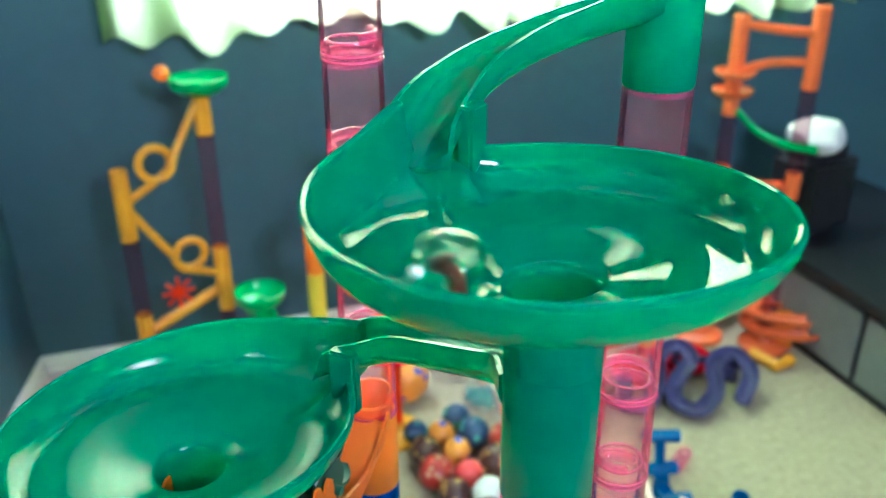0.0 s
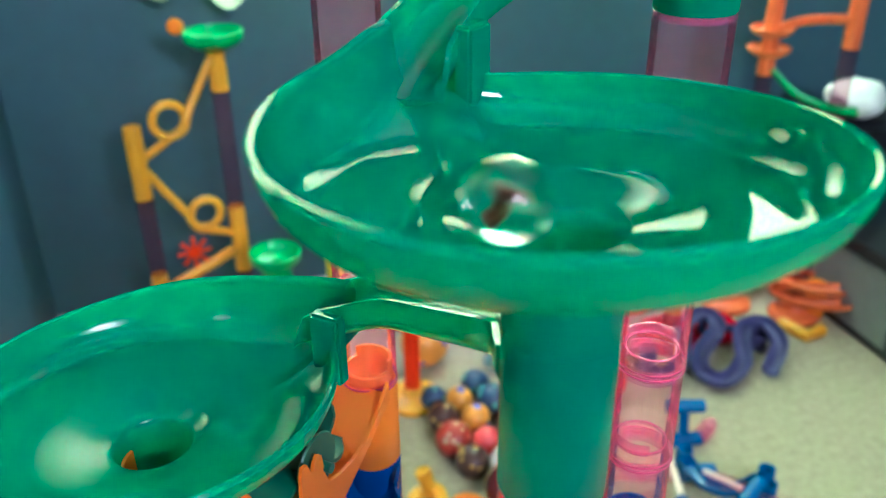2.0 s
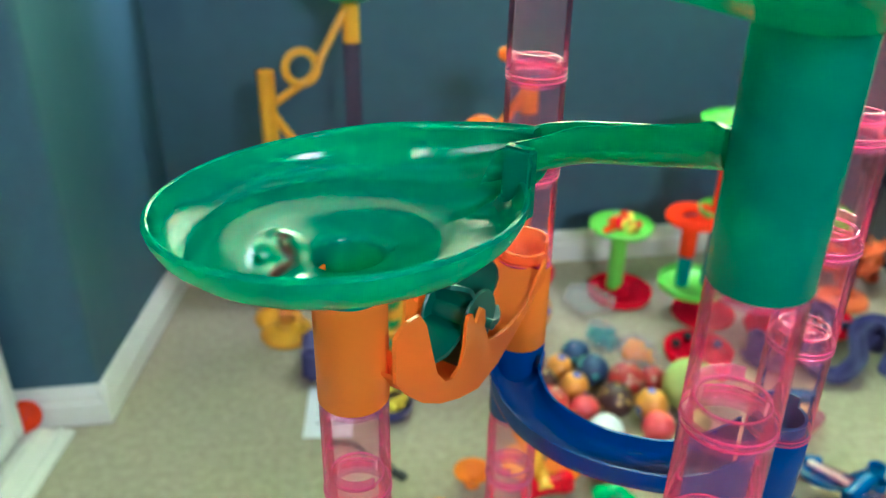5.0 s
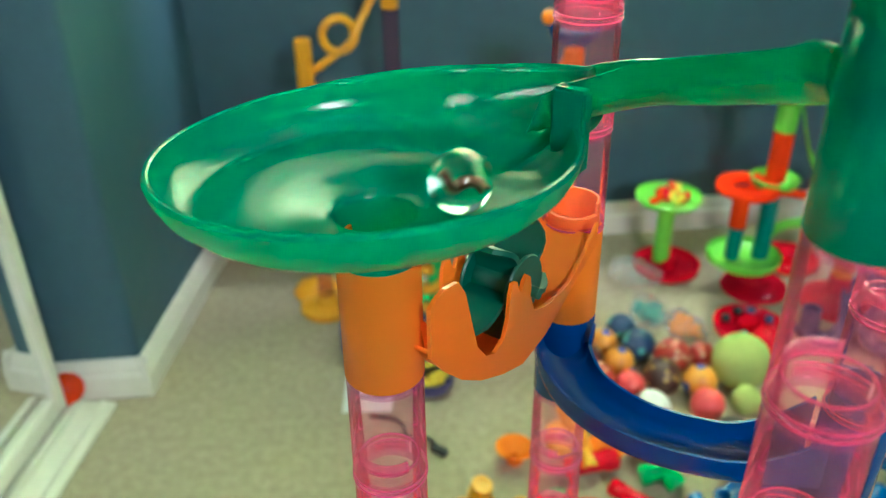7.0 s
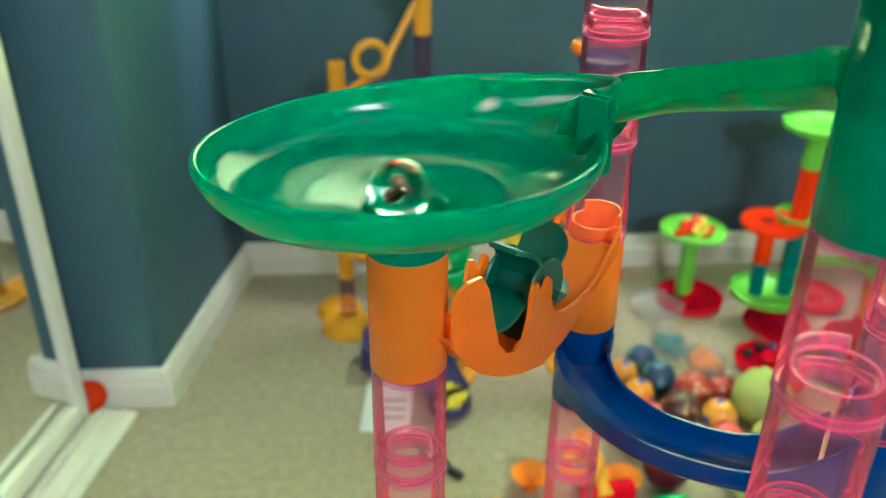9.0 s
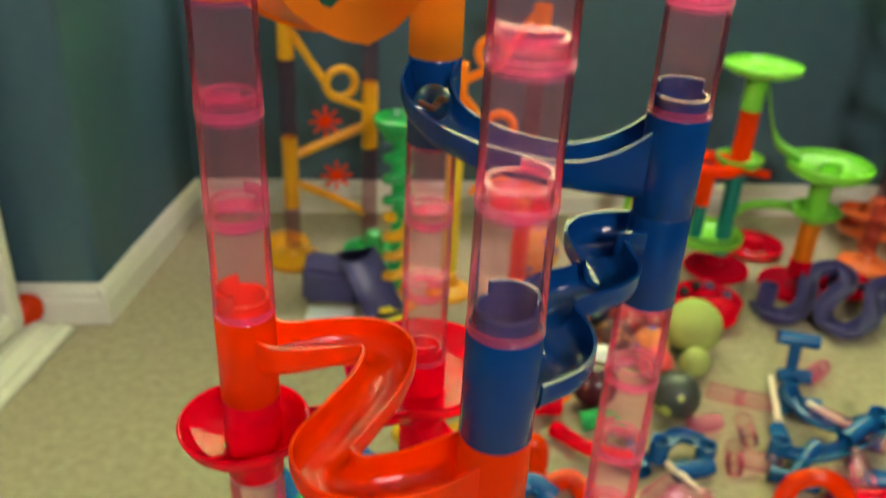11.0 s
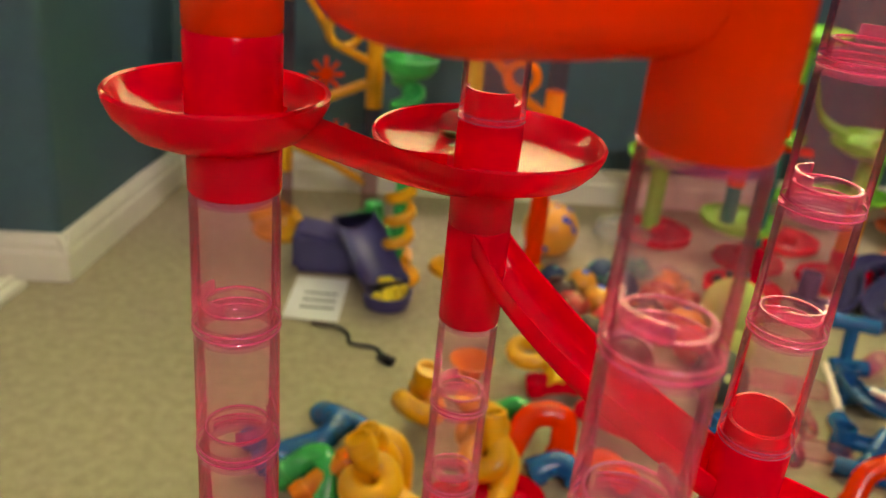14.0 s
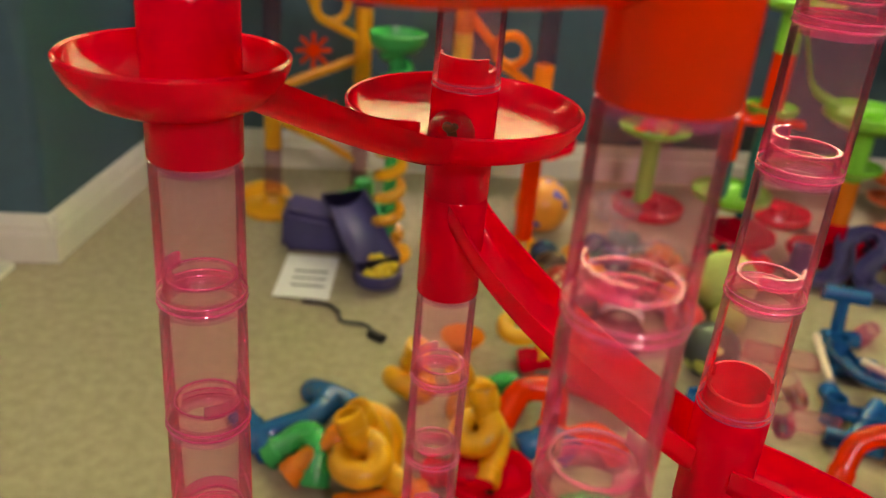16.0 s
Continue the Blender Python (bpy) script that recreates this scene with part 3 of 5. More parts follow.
# the U-shaped ramp and its paddle wheel
ramp = track("wheel_ramp", "amber orange plastic dipping ramp track that holds a paddle wheel", AMBER, [("D", 1, 180), ("C", 2, 0)], [(-0.003, -0.002, 0.662), (-0.002, 0.003, 0.656), (-0.001, 0.0085, 0.649)], 0.0105, 0.010)
o = ramp.matrix_world.translation
bottom = [(-0.003, 0.657), (0.004, 0.648), (0.012, 0.640), (0.023, 0.6325), (0.036, 0.6265), (0.049, 0.6225), (0.064, 0.6255), (0.076, 0.6315), (0.088, 0.638), (0.101, 0.645)]
floor_line = [p - o for p in glide([(0.0010, y, z + 0.0015) for y, z in bottom], 6)]
part("dip", sweep(floor_line, [(-0.0125, 0.0), (0.0125, 0.0), (0.0125, 0.0016), (-0.0125, 0.0016)]), AMBER, ramp)
edge_line = [(0.101, 0.654), (0.094, 0.6475), (0.088, 0.6425), (0.080, 0.6385), (0.072, 0.6375), (0.062, 0.6385), (0.0555, 0.6410), (0.0530, 0.6465), (0.0518, 0.6560), (0.0495, 0.6580), (0.0475, 0.6560), (0.0462, 0.6530), (0.0446, 0.6545),
             (0.0432, 0.6585), (0.0405, 0.6590), (0.0392, 0.6555), (0.0385, 0.6470), (0.0360, 0.6405), (0.0310, 0.6382), (0.0255, 0.6405), (0.0205, 0.6470), (0.0168, 0.6600), (0.0140, 0.6700), (0.0105, 0.6755), (0.0040, 0.6765), (0.0, 0.6755), (-0.003, 0.6735)]
for x0 in (0.0133, -0.0127):
    bm = bmesh.new()
    near_, far_ = [[bm.verts.new(Vector((x0 + dx, y, z)) - o) for y, z in bottom + edge_line] for dx in (0.0, 0.0014)]
    bm.faces.new(near_)
    bm.faces.new(far_[::-1])
    for k in range(len(near_)):
        n_ = (k + 1) % len(near_)
        bm.faces.new((near_[k], near_[n_], far_[n_], far_[k]))
    bmesh.ops.recalc_face_normals(bm, faces=bm.faces)
    bmesh.ops.triangulate(bm, faces=[f for f in bm.faces if len(f.verts) > 4])
    part("wheel_fork", bm, AMBER, ramp, smooth=False)
wheel = thing("paddle_wheel", "dark green plastic paddle wheel with scoop blades on the orange ramp", "toy wheel", "", pose(0.002, 0.054, 0.649))
bm = pipe([(-0.015, 0, 0), (0.015, 0, 0)], 0.002, 12)
part("axle", bm, DARKGREEN, wheel)
bm = lathe([(0.0, -0.008), (0.006, -0.008), (0.0065, -0.007), (0.0065, 0.007), (0.006, 0.008), (0.0, 0.008)], 24)
bm.transform(pose(0, 0, 0, 0, 90, 0))
part("hub", bm, DARKGREEN, wheel)
for sx in (-0.0086, 0.0086):
    bm = lathe([(0.0, -0.0007), (0.0115, -0.0007), (0.0120, 0.0), (0.0115, 0.0007), (0.0, 0.0007)], 28)
    bm.transform(pose(sx, 0, 0, 0, 90, 0))
    part("cheek", bm, DARKGREEN, wheel)
for k in range(5):
    bm = bmesh.new()
    sec = []
    for s in range(7):
        r = 0.004 + 0.0195 * s / 6
        bow = 0.004 * math.sin(math.pi * s / 6) + 0.002 * s / 6
        wd = 0.0090 * (1 - max(0.0, (s - 4) / 2.0) ** 2 * 0.45)
        sec.append((r, bow, wd))
    rows = [[bm.verts.new((sg * wd, bow + th, r)) for sg, th in ((-1, -0.0009), (1, -0.0009), (1, 0.0009), (-1, 0.0009))] for r, bow, wd in sec]
    for p, q in zip(rows, rows[1:]):
        for j in range(4):
            bm.faces.new((p[j], p[(j + 1) % 4], q[(j + 1) % 4], q[j]))
    bm.faces.new(rows[0][::-1])
    bm.faces.new(rows[-1])
    bmesh.ops.recalc_face_normals(bm, faces=bm.faces)
    bm.transform(pose(0, 0, 0, 72 * k, 0, 0))
    part("blade", bm, DARKGREEN, wheel)


def catcher(name, label, col, n, centre, R, rim, mouth=None):
    """A red tube piece that stands in a shallow round tray; mouth: the angles between which its rim is open."""
    base = thing(name, label, "toy track", "", pose(*COL[col], level(n + 1)))
    o = base.matrix_world.translation
    bm = bmesh.new()
    solid_tube(bm, STEP, True, 200)
    part("socket_tube", bm, RED, base)
    prof = [(R, -0.0008), (R - 0.0007, 0.0), (R - 0.0015, -0.0005), (R - 0.003, -0.005), (R - 0.007, -0.0088), (R * 0.62, -0.0108), (0.009, -0.0122),
            (0.009, -0.0142), (R * 0.62, -0.0128), (R - 0.006, -0.0108), (R - 0.002, -0.0065), (R - 0.0004, -0.003)]
    bm = lathe(prof, 56, closed=True)
    bmesh.ops.recalc_face_normals(bm, faces=bm.faces)
    for v in bm.verts:
        a, r = math.degrees(math.atan2(v.co.y, v.co.x)), math.hypot(v.co.x, v.co.y)
        if mouth and mouth[0] < a < mouth[1] and r > R - 0.012:
            v.co.z = min(v.co.z, -0.0105 if v.co.z > -0.0100 else -0.0122)
    bmesh.ops.translate(bm, verts=bm.verts, vec=Vector((*centre, rim)) - o)
    part("tray", bm, RED, base)
    return base, o


small, o = catcher("landing_tray", "glossy red plastic landing tray round a tube with a channel", "D", 6, (-0.0075, -0.0035), 0.0275, 0.4705)
part("channel", sweep([p - o for p in glide([(0.0030, 0.008, 0.4580), (0.0038, 0.030, 0.4475), (0.0042, 0.052, 0.4375), (0.0055, 0.070, 0.4302), (0.0090, 0.0815, 0.4272)], 8)],
                      lambda t: gutter(0.0098, 0.0085 + 0.0016 * t)), RED, small)
catcher("swirl_tray", "glossy red plastic round swirl tray round a tube", "C", 7, (-0.003, 0.115), 0.0428, 0.4380, (-96, -66))
track("red_chute", "glossy red plastic curved chute sloping down between two towers", RED, [("C", 8, 80), ("B", 9, 20)],
      [(0.004, 0.110, 0.392), (0.018, 0.111, 0.378), (0.047, 0.109, 0.362), (0.078, 0.109, 0.349), (0.106, 0.112, 0.338)], 0.0112, 0.013)
side = thing("side_chute", "glossy red plastic open chute leading away from the tower", "toy track", "", pose(0.120, 0.118, 0.334))
o = side.matrix_world.translation
part("channel", sweep([p - o for p in glide([(0.117, 0.112, 0.336), (0.135, 0.116, 0.333), (0.160, 0.118, 0.329), (0.195, 0.112, 0.324), (0.224, 0.112, 0.320)], 8)], gutter(0.0112, 0.013)), RED, side)

# feet of the towers
for col, (x, y) in COL.items():
    base = thing("tower_foot", "red plastic round foot under a marble run tower", "toy base", "tower feet", pose(x, y, FLOOR))
    hgt = level(17) - FLOOR
    part("plate", lathe([(0, 0), (0.04, 0), (0.042, 0.002), (0.040, 0.006), (0.016, 0.012), (TR, 0.018), (TR, hgt), (0.0, hgt)], 40), RED, base)

# the glass marble
MR = 0.008
marble = thing("marble", "clear glass marble with a brown swirl rolling through the run", "marble")
part("glass_ball", sphere(MR, seg=40), GLASS, marble)
bm = bmesh.new()
strip = [(0.0019 * math.cos(k * 0.4) * (1 - abs(k - 7) / 9), 0.0019 * math.sin(k * 0.4) * (1 - abs(k - 7) / 9), -0.0042 + 0.0006 * k) for k in range(15)]
pipe(strip, 0.0010, 8, bm)
part("swirl", bm, VANE, marble, "brown swirl inside the glass")

# ---- toys round the tower ----
G = FLOOR


def post(name, parent, o, x, y, z0, z1, mat, r=0.013):
    bm = lathe([(r * 0.8, z0 + 0.002), (r * 0.82, z0), (r, z0 + 0.001), (r, z1 - 0.001), (r * 0.84, z1), (r * 0.8, z1 - 0.003)], 20)
    bmesh.ops.translate(bm, verts=bm.verts, vec=Vector((x, y, 0)) - Vector((o.x, o.y, o.z)))
    return part(name, bm, mat, parent)


def saucer(name, parent, o, x, y, z, R, mat, depth=0.014, foot=0.012):
    prof = [(R, 0), (R - 0.002, 0.001), (R - 0.005, -depth * 0.45), (R * 0.7, -depth * 0.8), (foot, -depth), (foot * 0.4, -depth),
            (foot * 0.4, -depth - 0.003), (foot, -depth - 0.006), (R * 0.7, -depth - 0.002), (R - 0.002, -depth * 0.6)]
    bm = lathe(prof, 36, closed=True)
    bmesh.ops.recalc_face_normals(bm, faces=bm.faces)
    bmesh.ops.translate(bm, verts=bm.verts, vec=Vector((x, y, z)) - Vector((o.x, o.y, o.z)))
    return part(name, bm, mat, parent)


def foot_plate(parent, o, x, y, mat, R=0.045):
    bm = lathe([(0, 0), (R, 0), (R + 0.002, 0.004), (R, 0.010), (R * 0.8, 0.014), (R * 0.45, 0.018), (0.015, 0.030), (0, 0.030)], 32)
    bmesh.ops.translate(bm, verts=bm.verts, vec=Vector((x, y, G)) - Vector((o.x, o.y, o.z)))
    return part("foot", bm, mat, parent)


def loop_run(parent, o, a, b, centre, r, mat, name="loop_track", bar=0.0065):
    """A chute from a to b that makes one round loop on its way."""
    a, b, c_ = Vector(a), Vector(b), Vector(centre)
    ax = Vector((b.x - a.x, b.y - a.y, 0)).normalized()
    nrm = ax.cross(Vector((0, 0, 1)))
    pts = [a.lerp(c_ + ax * -r, k / 5) for k in range(5)]
    start = math.pi
    for k in range(19):
        ang = start + 2 * math.pi * 1.15 * k / 18
        pts.append(c_ + r * (math.cos(ang) * ax + math.sin(ang) * Vector((0, 0, 1))) + nrm * (0.012 * (k / 18 - 0.5)))
    end = pts[-1].copy()
    pts += [end.lerp(b, k / 5) for k in range(1, 6)]
    return part(name, pipe([p - o for p in pts], bar, 10), mat, parent)


def chute(parent, o, pts, mat, w=0.012, h=0.010, name="chute"):
    return part(name, sweep([p - o for p in glide(pts, 5)], gutter(w, h, 0.002)), mat, parent)


# yellow zigzag tower by the wall
p1, p2 = (-0.74, 0.711), (-0.664, 0.821)
o = Vector((*p1, G))
zig = thing("zigzag_marble_tower", "yellow plastic marble tower with loop tracks and dark clear tubes", "toy tower", "", Matrix.Translation(o))
foot_plate(zig, o, *p1, YELLOW)
foot_plate(zig, o, *p2, LEAF)
for nm, (x, y), z0, z1, mt in [("tube", p1, 0.0, 0.09, PLUM), ("socket", p1, 0.09, 0.215, YELLOW), ("tube", p1, 0.215, 0.343, PLUM), ("socket", p1, 0.343, 0.456, YELLOW),
                               ("tube", p2, 0.0, 0.187, PLUM), ("socket", p2, 0.187, 0.300, YELLOW), ("tube", p2, 0.300, 0.487, PLUM), ("socket", p2, 0.487, 0.545, YELLOW)]:
    post(nm, zig, o, x, y, z0, z1, mt)
saucer("funnel", zig, o, *p2, 0.575, 0.044, LEAF, 0.02)
part("knob", sphere(0.012, Vector((p2[0] - 0.035, p2[1] - 0.035, 0.585)) - o), AMBER, zig)
loop_run(zig, o, (-0.668, 0.812, 0.535), (-0.735, 0.720, 0.405), (-0.702, 0.747, 0.459), 0.024, YELLOW)
loop_run(zig, o, (-0.735, 0.718, 0.385), (-0.668, 0.815, 0.255), (-0.683, 0.772, 0.304), 0.024, YELLOW)
chute(zig, o, [(-0.730, 0.722, 0.180), (-0.700, 0.770, 0.200), (-0.668, 0.816, 0.220)], YELLOW)
chute(zig, o, [(-0.730, 0.722, 0.125), (-0.700, 0.770, 0.095), (-0.672, 0.813, 0.062)], YELLOW)
for c_ in ((-0.708, 0.762, 0.236), (-0.696, 0.774, 0.141)):
    for k in range(8):
        a = 2 * math.pi * k / 8
        d = Vector((math.cos(a) * 0.6, math.cos(a) * 0.8, math.sin(a)))
        part("spike", pipe([Vector(c_) - o, Vector(c_) - o + d * 0.026], 0.003, 6), ORANGE, zig)

# tall amber tower with a blue dish
q = Vector((-0.375, 0.853, G))
amber = thing("loop_marble_tower", "amber plastic marble tower with loops and a blue dish", "toy tower", "", Matrix.Translation(q))
foot_plate(amber, q, q.x, q.y, YELLOW)
for nm, z0, z1, mt in [("stand", 0.0, 0.165, ORANGE), ("socket", 0.165, 0.27, AMBER), ("tube", 0.27, 0.425, PLUM), ("socket", 0.425, 0.465, AMBER)]:
    post(nm, amber, q, q.x, q.y, z0, z1, mt)
saucer("dish", amber, q, q.x, q.y, 0.496, 0.036, BLUE, 0.016)
saucer("tray", amber, q, q.x, q.y, 0.170, 0.056, RED, 0.018)
part("knob", sphere(0.010, Vector((q.x - 0.03, q.y - 0.02, 0.508)) - q), AMBER, amber)
loop_run(amber, q, (q.x - 0.006, q.y - 0.006, 0.452), (-0.470, 0.800, 0.345), (-0.432, 0.820, 0.392), 0.020, AMBER)
loop_run(amber, q, (-0.470, 0.800, 0.330), (q.x - 0.008, q.y - 0.006, 0.235), (-0.415, 0.829, 0.284), 0.020, AMBER)
chute(amber, q, [(q.x - 0.008, q.y, 0.215), (-0.410, 0.830, 0.190), (-0.450, 0.812, 0.170)], AMBER)
post("tube", amber, q, -0.472, 0.799, 0.03, 0.30, LEMON)
post("socket", amber, q, -0.472, 0.799, 0.30, 0.375, AMBER)
foot_plate(amber, q, -0.472, 0.799, YELLOW, 0.036)

# spiral column
q = Vector((-0.515, 0.715, G))
screw = thing("spiral_column", "green and yellow plastic spiral marble column with a dish", "toy tower", "", Matrix.Translation(q))
saucer("dish", screw, q, q.x, q.y, 0.302, 0.037, LEAF, 0.020)
post("core", screw, q, q.x, q.y, G + 0.03, 0.285, LEAF, 0.009)
for nm, z0, z1, mt, turns in (("upper_spiral", 0.150, 0.280, LEAF, 4), ("lower_spiral", 0.020, 0.150, YELLOW, 4)):
    pts = [Vector((0.015 * math.cos(k * 0.5), 0.015 * math.sin(k * 0.5), z0 - G + (z1 - z0) * k / (turns * 12))) for k in range(turns * 12 + 1)]
    part(nm, pipe(pts, 0.0085, 8), mt, screw)
foot_plate(screw, q, q.x, q.y, YELLOW, 0.034)
stand = thing("green_stand", "bright green plastic round toy stand on the carpet", "toy base", "", pose(-0.630, 0.795, G))
part("plate", lathe([(0, 0), (0.042, 0), (0.044, 0.004), (0.040, 0.012), (0.018, 0.020), (0.014, 0.060), (0.010, 0.062), (0, 0.058)], 32), LEAF, stand)
thing_ = tagged(part("floor_plate", lathe([(0, 0), (0.040, 0), (0.042, 0.004), (0.036, 0.014), (0.014, 0.024), (0, 0.026)], 32), YELLOW), "yellow plastic round toy foot on the carpet", "toy base")
thing_.matrix_world = pose(-0.79, 0.74, G)

# indigo scoop with yellow beads, paper and cord
q = Vector((-0.60, 0.68, G))
scoop = thing("scoop_ramp", "dull indigo plastic ramp with a scoop of yellow beads", "toy ramp", "", Matrix.Translation(q))
bm = bmesh.new()
box(bm, (-0.058, -0.034, 0.0), (0.058, 0.040, 0.062), pose(0, 0, 0, 0, 0, 38), 0.008)
for v in bm.verts:
    if v.co.z > 0.04 and v.co.x + v.co.y > 0.02:
        v.co.z *= 0.72
part("block", bm, INDIGO, scoop)
chute(scoop, q, [(-0.586, 0.700, 0.046), (-0.548, 0.681, 0.034), (-0.505, 0.659, 0.012), (-0.468, 0.640, 0.002)], INDIGO, 0.033, 0.022, "scoop")
bm = lathe([(0.0, 0.0), (0.020, 0.0005), (0.029, 0.004), (0.0325, 0.012), (0.0333, 0.024), (0.0310, 0.024), (0.0302, 0.013), (0.027, 0.006), (0.019, 0.0025), (0.0, 0.002)], 36, a0=-122, a1=62)
bmesh.ops.translate(bm, verts=bm.verts, vec=Vector((-0.468, 0.640, 0.0012 + G)) - q)
part("scoop_end", bm, INDIGO, scoop)
bead = part("bead", sphere(0.0065, seg=10), LEMON, scoop)
for k in range(30):
    b = bead if k == 0 else new("bead", bead.data)
    b.parent = scoop
    b.location = Vector((-0.470 + random.uniform(-0.021, 0.021), 0.641 + random.uniform(-0.021, 0.021), G + 0.013 + random.uniform(0, 0.016))) - q
bm = bmesh.new()
box(bm, (-0.036, -0.060, 0.0005), (0.036, 0.060, 0.0022), None, 0.0005)
pp = tagged(part("paper_sheet", bm, PAPER, smooth=False), "white printed paper sheet lying flat on the carpet", "paper")
pp.matrix_world = pose(-0.5465, 0.590, G, 0, 0, 36)
bm = bmesh.new()
for k in range(3):
    box(bm, (-0.018, -0.03 + 0.02 * k, 0.0022), (0.026, -0.026 + 0.02 * k, 0.0026))
part("print_bar", bm, BLACK, pp, "illegible dark print", smooth=False)
cord = tagged(part("cord", pipe([Vector(p) for p in glide([(-0.500, 0.535, 0.004), (-0.470, 0.548, 0.005), (-0.448, 0.545, 0.004), (-0.430, 0.530, 0.006), (-0.405, 0.545, 0.004), (-0.380, 0.536, 0.004)], 8)], 0.0024, 8), BLACK), "thin black cord lying on the carpet", "cord")
cord.matrix_world = pose(0, 0, G)
bm = bmesh.new()
box(bm, (-0.012, -0.006, 0.0), (0.012, 0.006, 0.009), None, 0.002)
plug = part("plug", bm, BLACK, cord)
plug.location = (-0.378, 0.535, 0.0)

# lime dish tower
q = Vector((-0.156, 1.182, G))
lime = thing("lime_dish_tower", "lime green plastic marble tower of dishes on red feet", "toy tower", "", Matrix.Translation(q))
saucer("top_dish", lime, q, -0.156, 1.182, 0.362, 0.062, LIME, 0.014)
post("stem", lime, q, -0.160, 1.182, 0.285, 0.352, LIME, 0.017)
post("socket", lime, q, -0.160, 1.182, 0.200, 0.285, ORANGE, 0.016)
saucer("small_dish", lime, q, -0.160, 1.182, 0.205, 0.040, LIME, 0.016)
post("socket", lime, q, -0.160, 1.182, 0.02, 0.190, TEAL, 0.014)
chute(lime, q, [(-0.142, 1.185, 0.325), (-0.128, 1.190, 0.275), (-0.110, 1.196, 0.232), (-0.070, 1.204, 0.212)], LIME, 0.015, 0.012)
saucer("middle_dish", lime, q, -0.027, 1.211, 0.222, 0.068, LIME, 0.022)
bm = bmesh.new()
box(bm, (-0.014, -0.014, 0.0), (0.014, 0.014, 0.022), None, 0.003)
bmesh.ops.translate(bm, verts=bm.verts, vec=Vector((-0.022, 1.214, 0.200)) - q)
part("block", bm, LIME, lime)
post("stem", lime, q, -0.030, 1.211, 0.115, 0.205, LIME, 0.017)
saucer("collar", lime, q, -0.030, 1.211, 0.140, 0.042, LIME, 0.012)
post("socket", lime, q, -0.030, 1.211, 0.045, 0.115, AMBER, 0.016)
post("socket", lime, q, -0.030, 1.211, 0.0, 0.045, RED, 0.018)
chute(lime, q, [(-0.040, 1.208, 0.128), (-0.085, 1.204, 0.126), (-0.135, 1.196, 0.110), (-0.165, 1.180, 0.075)], LIME, 0.013, 0.010)
saucer("low_dish", lime, q, -0.180, 1.150, 0.070, 0.062, LIME, 0.018)
post("socket", lime, q, -0.196, 1.140, 0.060, 0.120, TEAL, 0.012)
post("socket", lime, q, -0.196, 1.140, 0.120, 0.190, ORANGE, 0.014)
bm = lathe([(0.024, 0.0), (0.050, 0.0), (0.052, 0.004), (0.050, 0.010), (0.024, 0.010), (0.022, 0.004)], 32, closed=True)
bmesh.ops.recalc_face_normals(bm, faces=bm.faces)
bmesh.ops.translate(bm, verts=bm.verts, vec=Vector((-0.190, 1.140, 0.190)) - q)
part("ring", bm, ORANGE, lime)
chute(lime, q, [(-0.190, 1.145, 0.188), (-0.150, 1.160, 0.186), (-0.105, 1.175, 0.184)], ORANGE, 0.010, 0.008)
for x, y, R in ((-0.030, 1.211, 0.060), (-0.160, 1.182, 0.055)):
    foot_plate(lime, q, x, y, RED, R)


def red_tray(x, y, R, load):
    b = thing("red_tray", "red plastic round tray on the carpet holding marbles", "tray", "red trays", pose(x, y, G))
    part("tray", lathe([(0, 0), (R * 0.8, 0), (R, 0.006), (R + 0.002, 0.018), (R - 0.002, 0.020), (R - 0.006, 0.012), (R * 0.8, 0.008), (0, 0.008)], 36), RED, b)
    bm_ = lathe([(0, 0.008), (0.016, 0.008), (0.018, 0.012), (0.017, 0.026), (0.008, 0.030), (0, 0.030)], 20)
    part("hub", bm_, RED, b)
    for k in range(load):
        a = k * 2.4
        s_ = sphere(0.008, (R * 0.68 * math.cos(a), R * 0.68 * math.sin(a), 0.0175), seg=12)
        part("loose_marble", s_, (INDIGO, BLACK, TEAL)[k % 3], b)
    return b


red_tray(-0.125, 1.046, 0.055, 7)
red_tray(-0.312, 1.155, 0.058, 0)
red_tray(0.035, 1.260, 0.048, 3)
red_tray(-0.135, 1.30, 0.052, 0)
q = Vector((-0.322, 1.150, G))
candy = thing("lime_dish_stand", "lime green dish on a stem holding red and yellow pieces", "toy dish", "", Matrix.Translation(q))
post("stem", candy, q, q.x, q.y, G + 0.02, 0.125, LIME, 0.015)
saucer("dish", candy, q, q.x, q.y, 0.140, 0.058, LIME, 0.014)
for k in range(12):
    a, r = random.uniform(0, 6.3), random.uniform(0, 0.038)
    part("piece", pipe([Vector((r * math.cos(a), r * math.sin(a), 0.145)), Vector((r * math.cos(a) + random.uniform(-0.02, 0.02), r * math.sin(a) + 0.014, 0.156))], 0.006, 8), (RED, ORANGE, LEMON)[k % 3], candy)

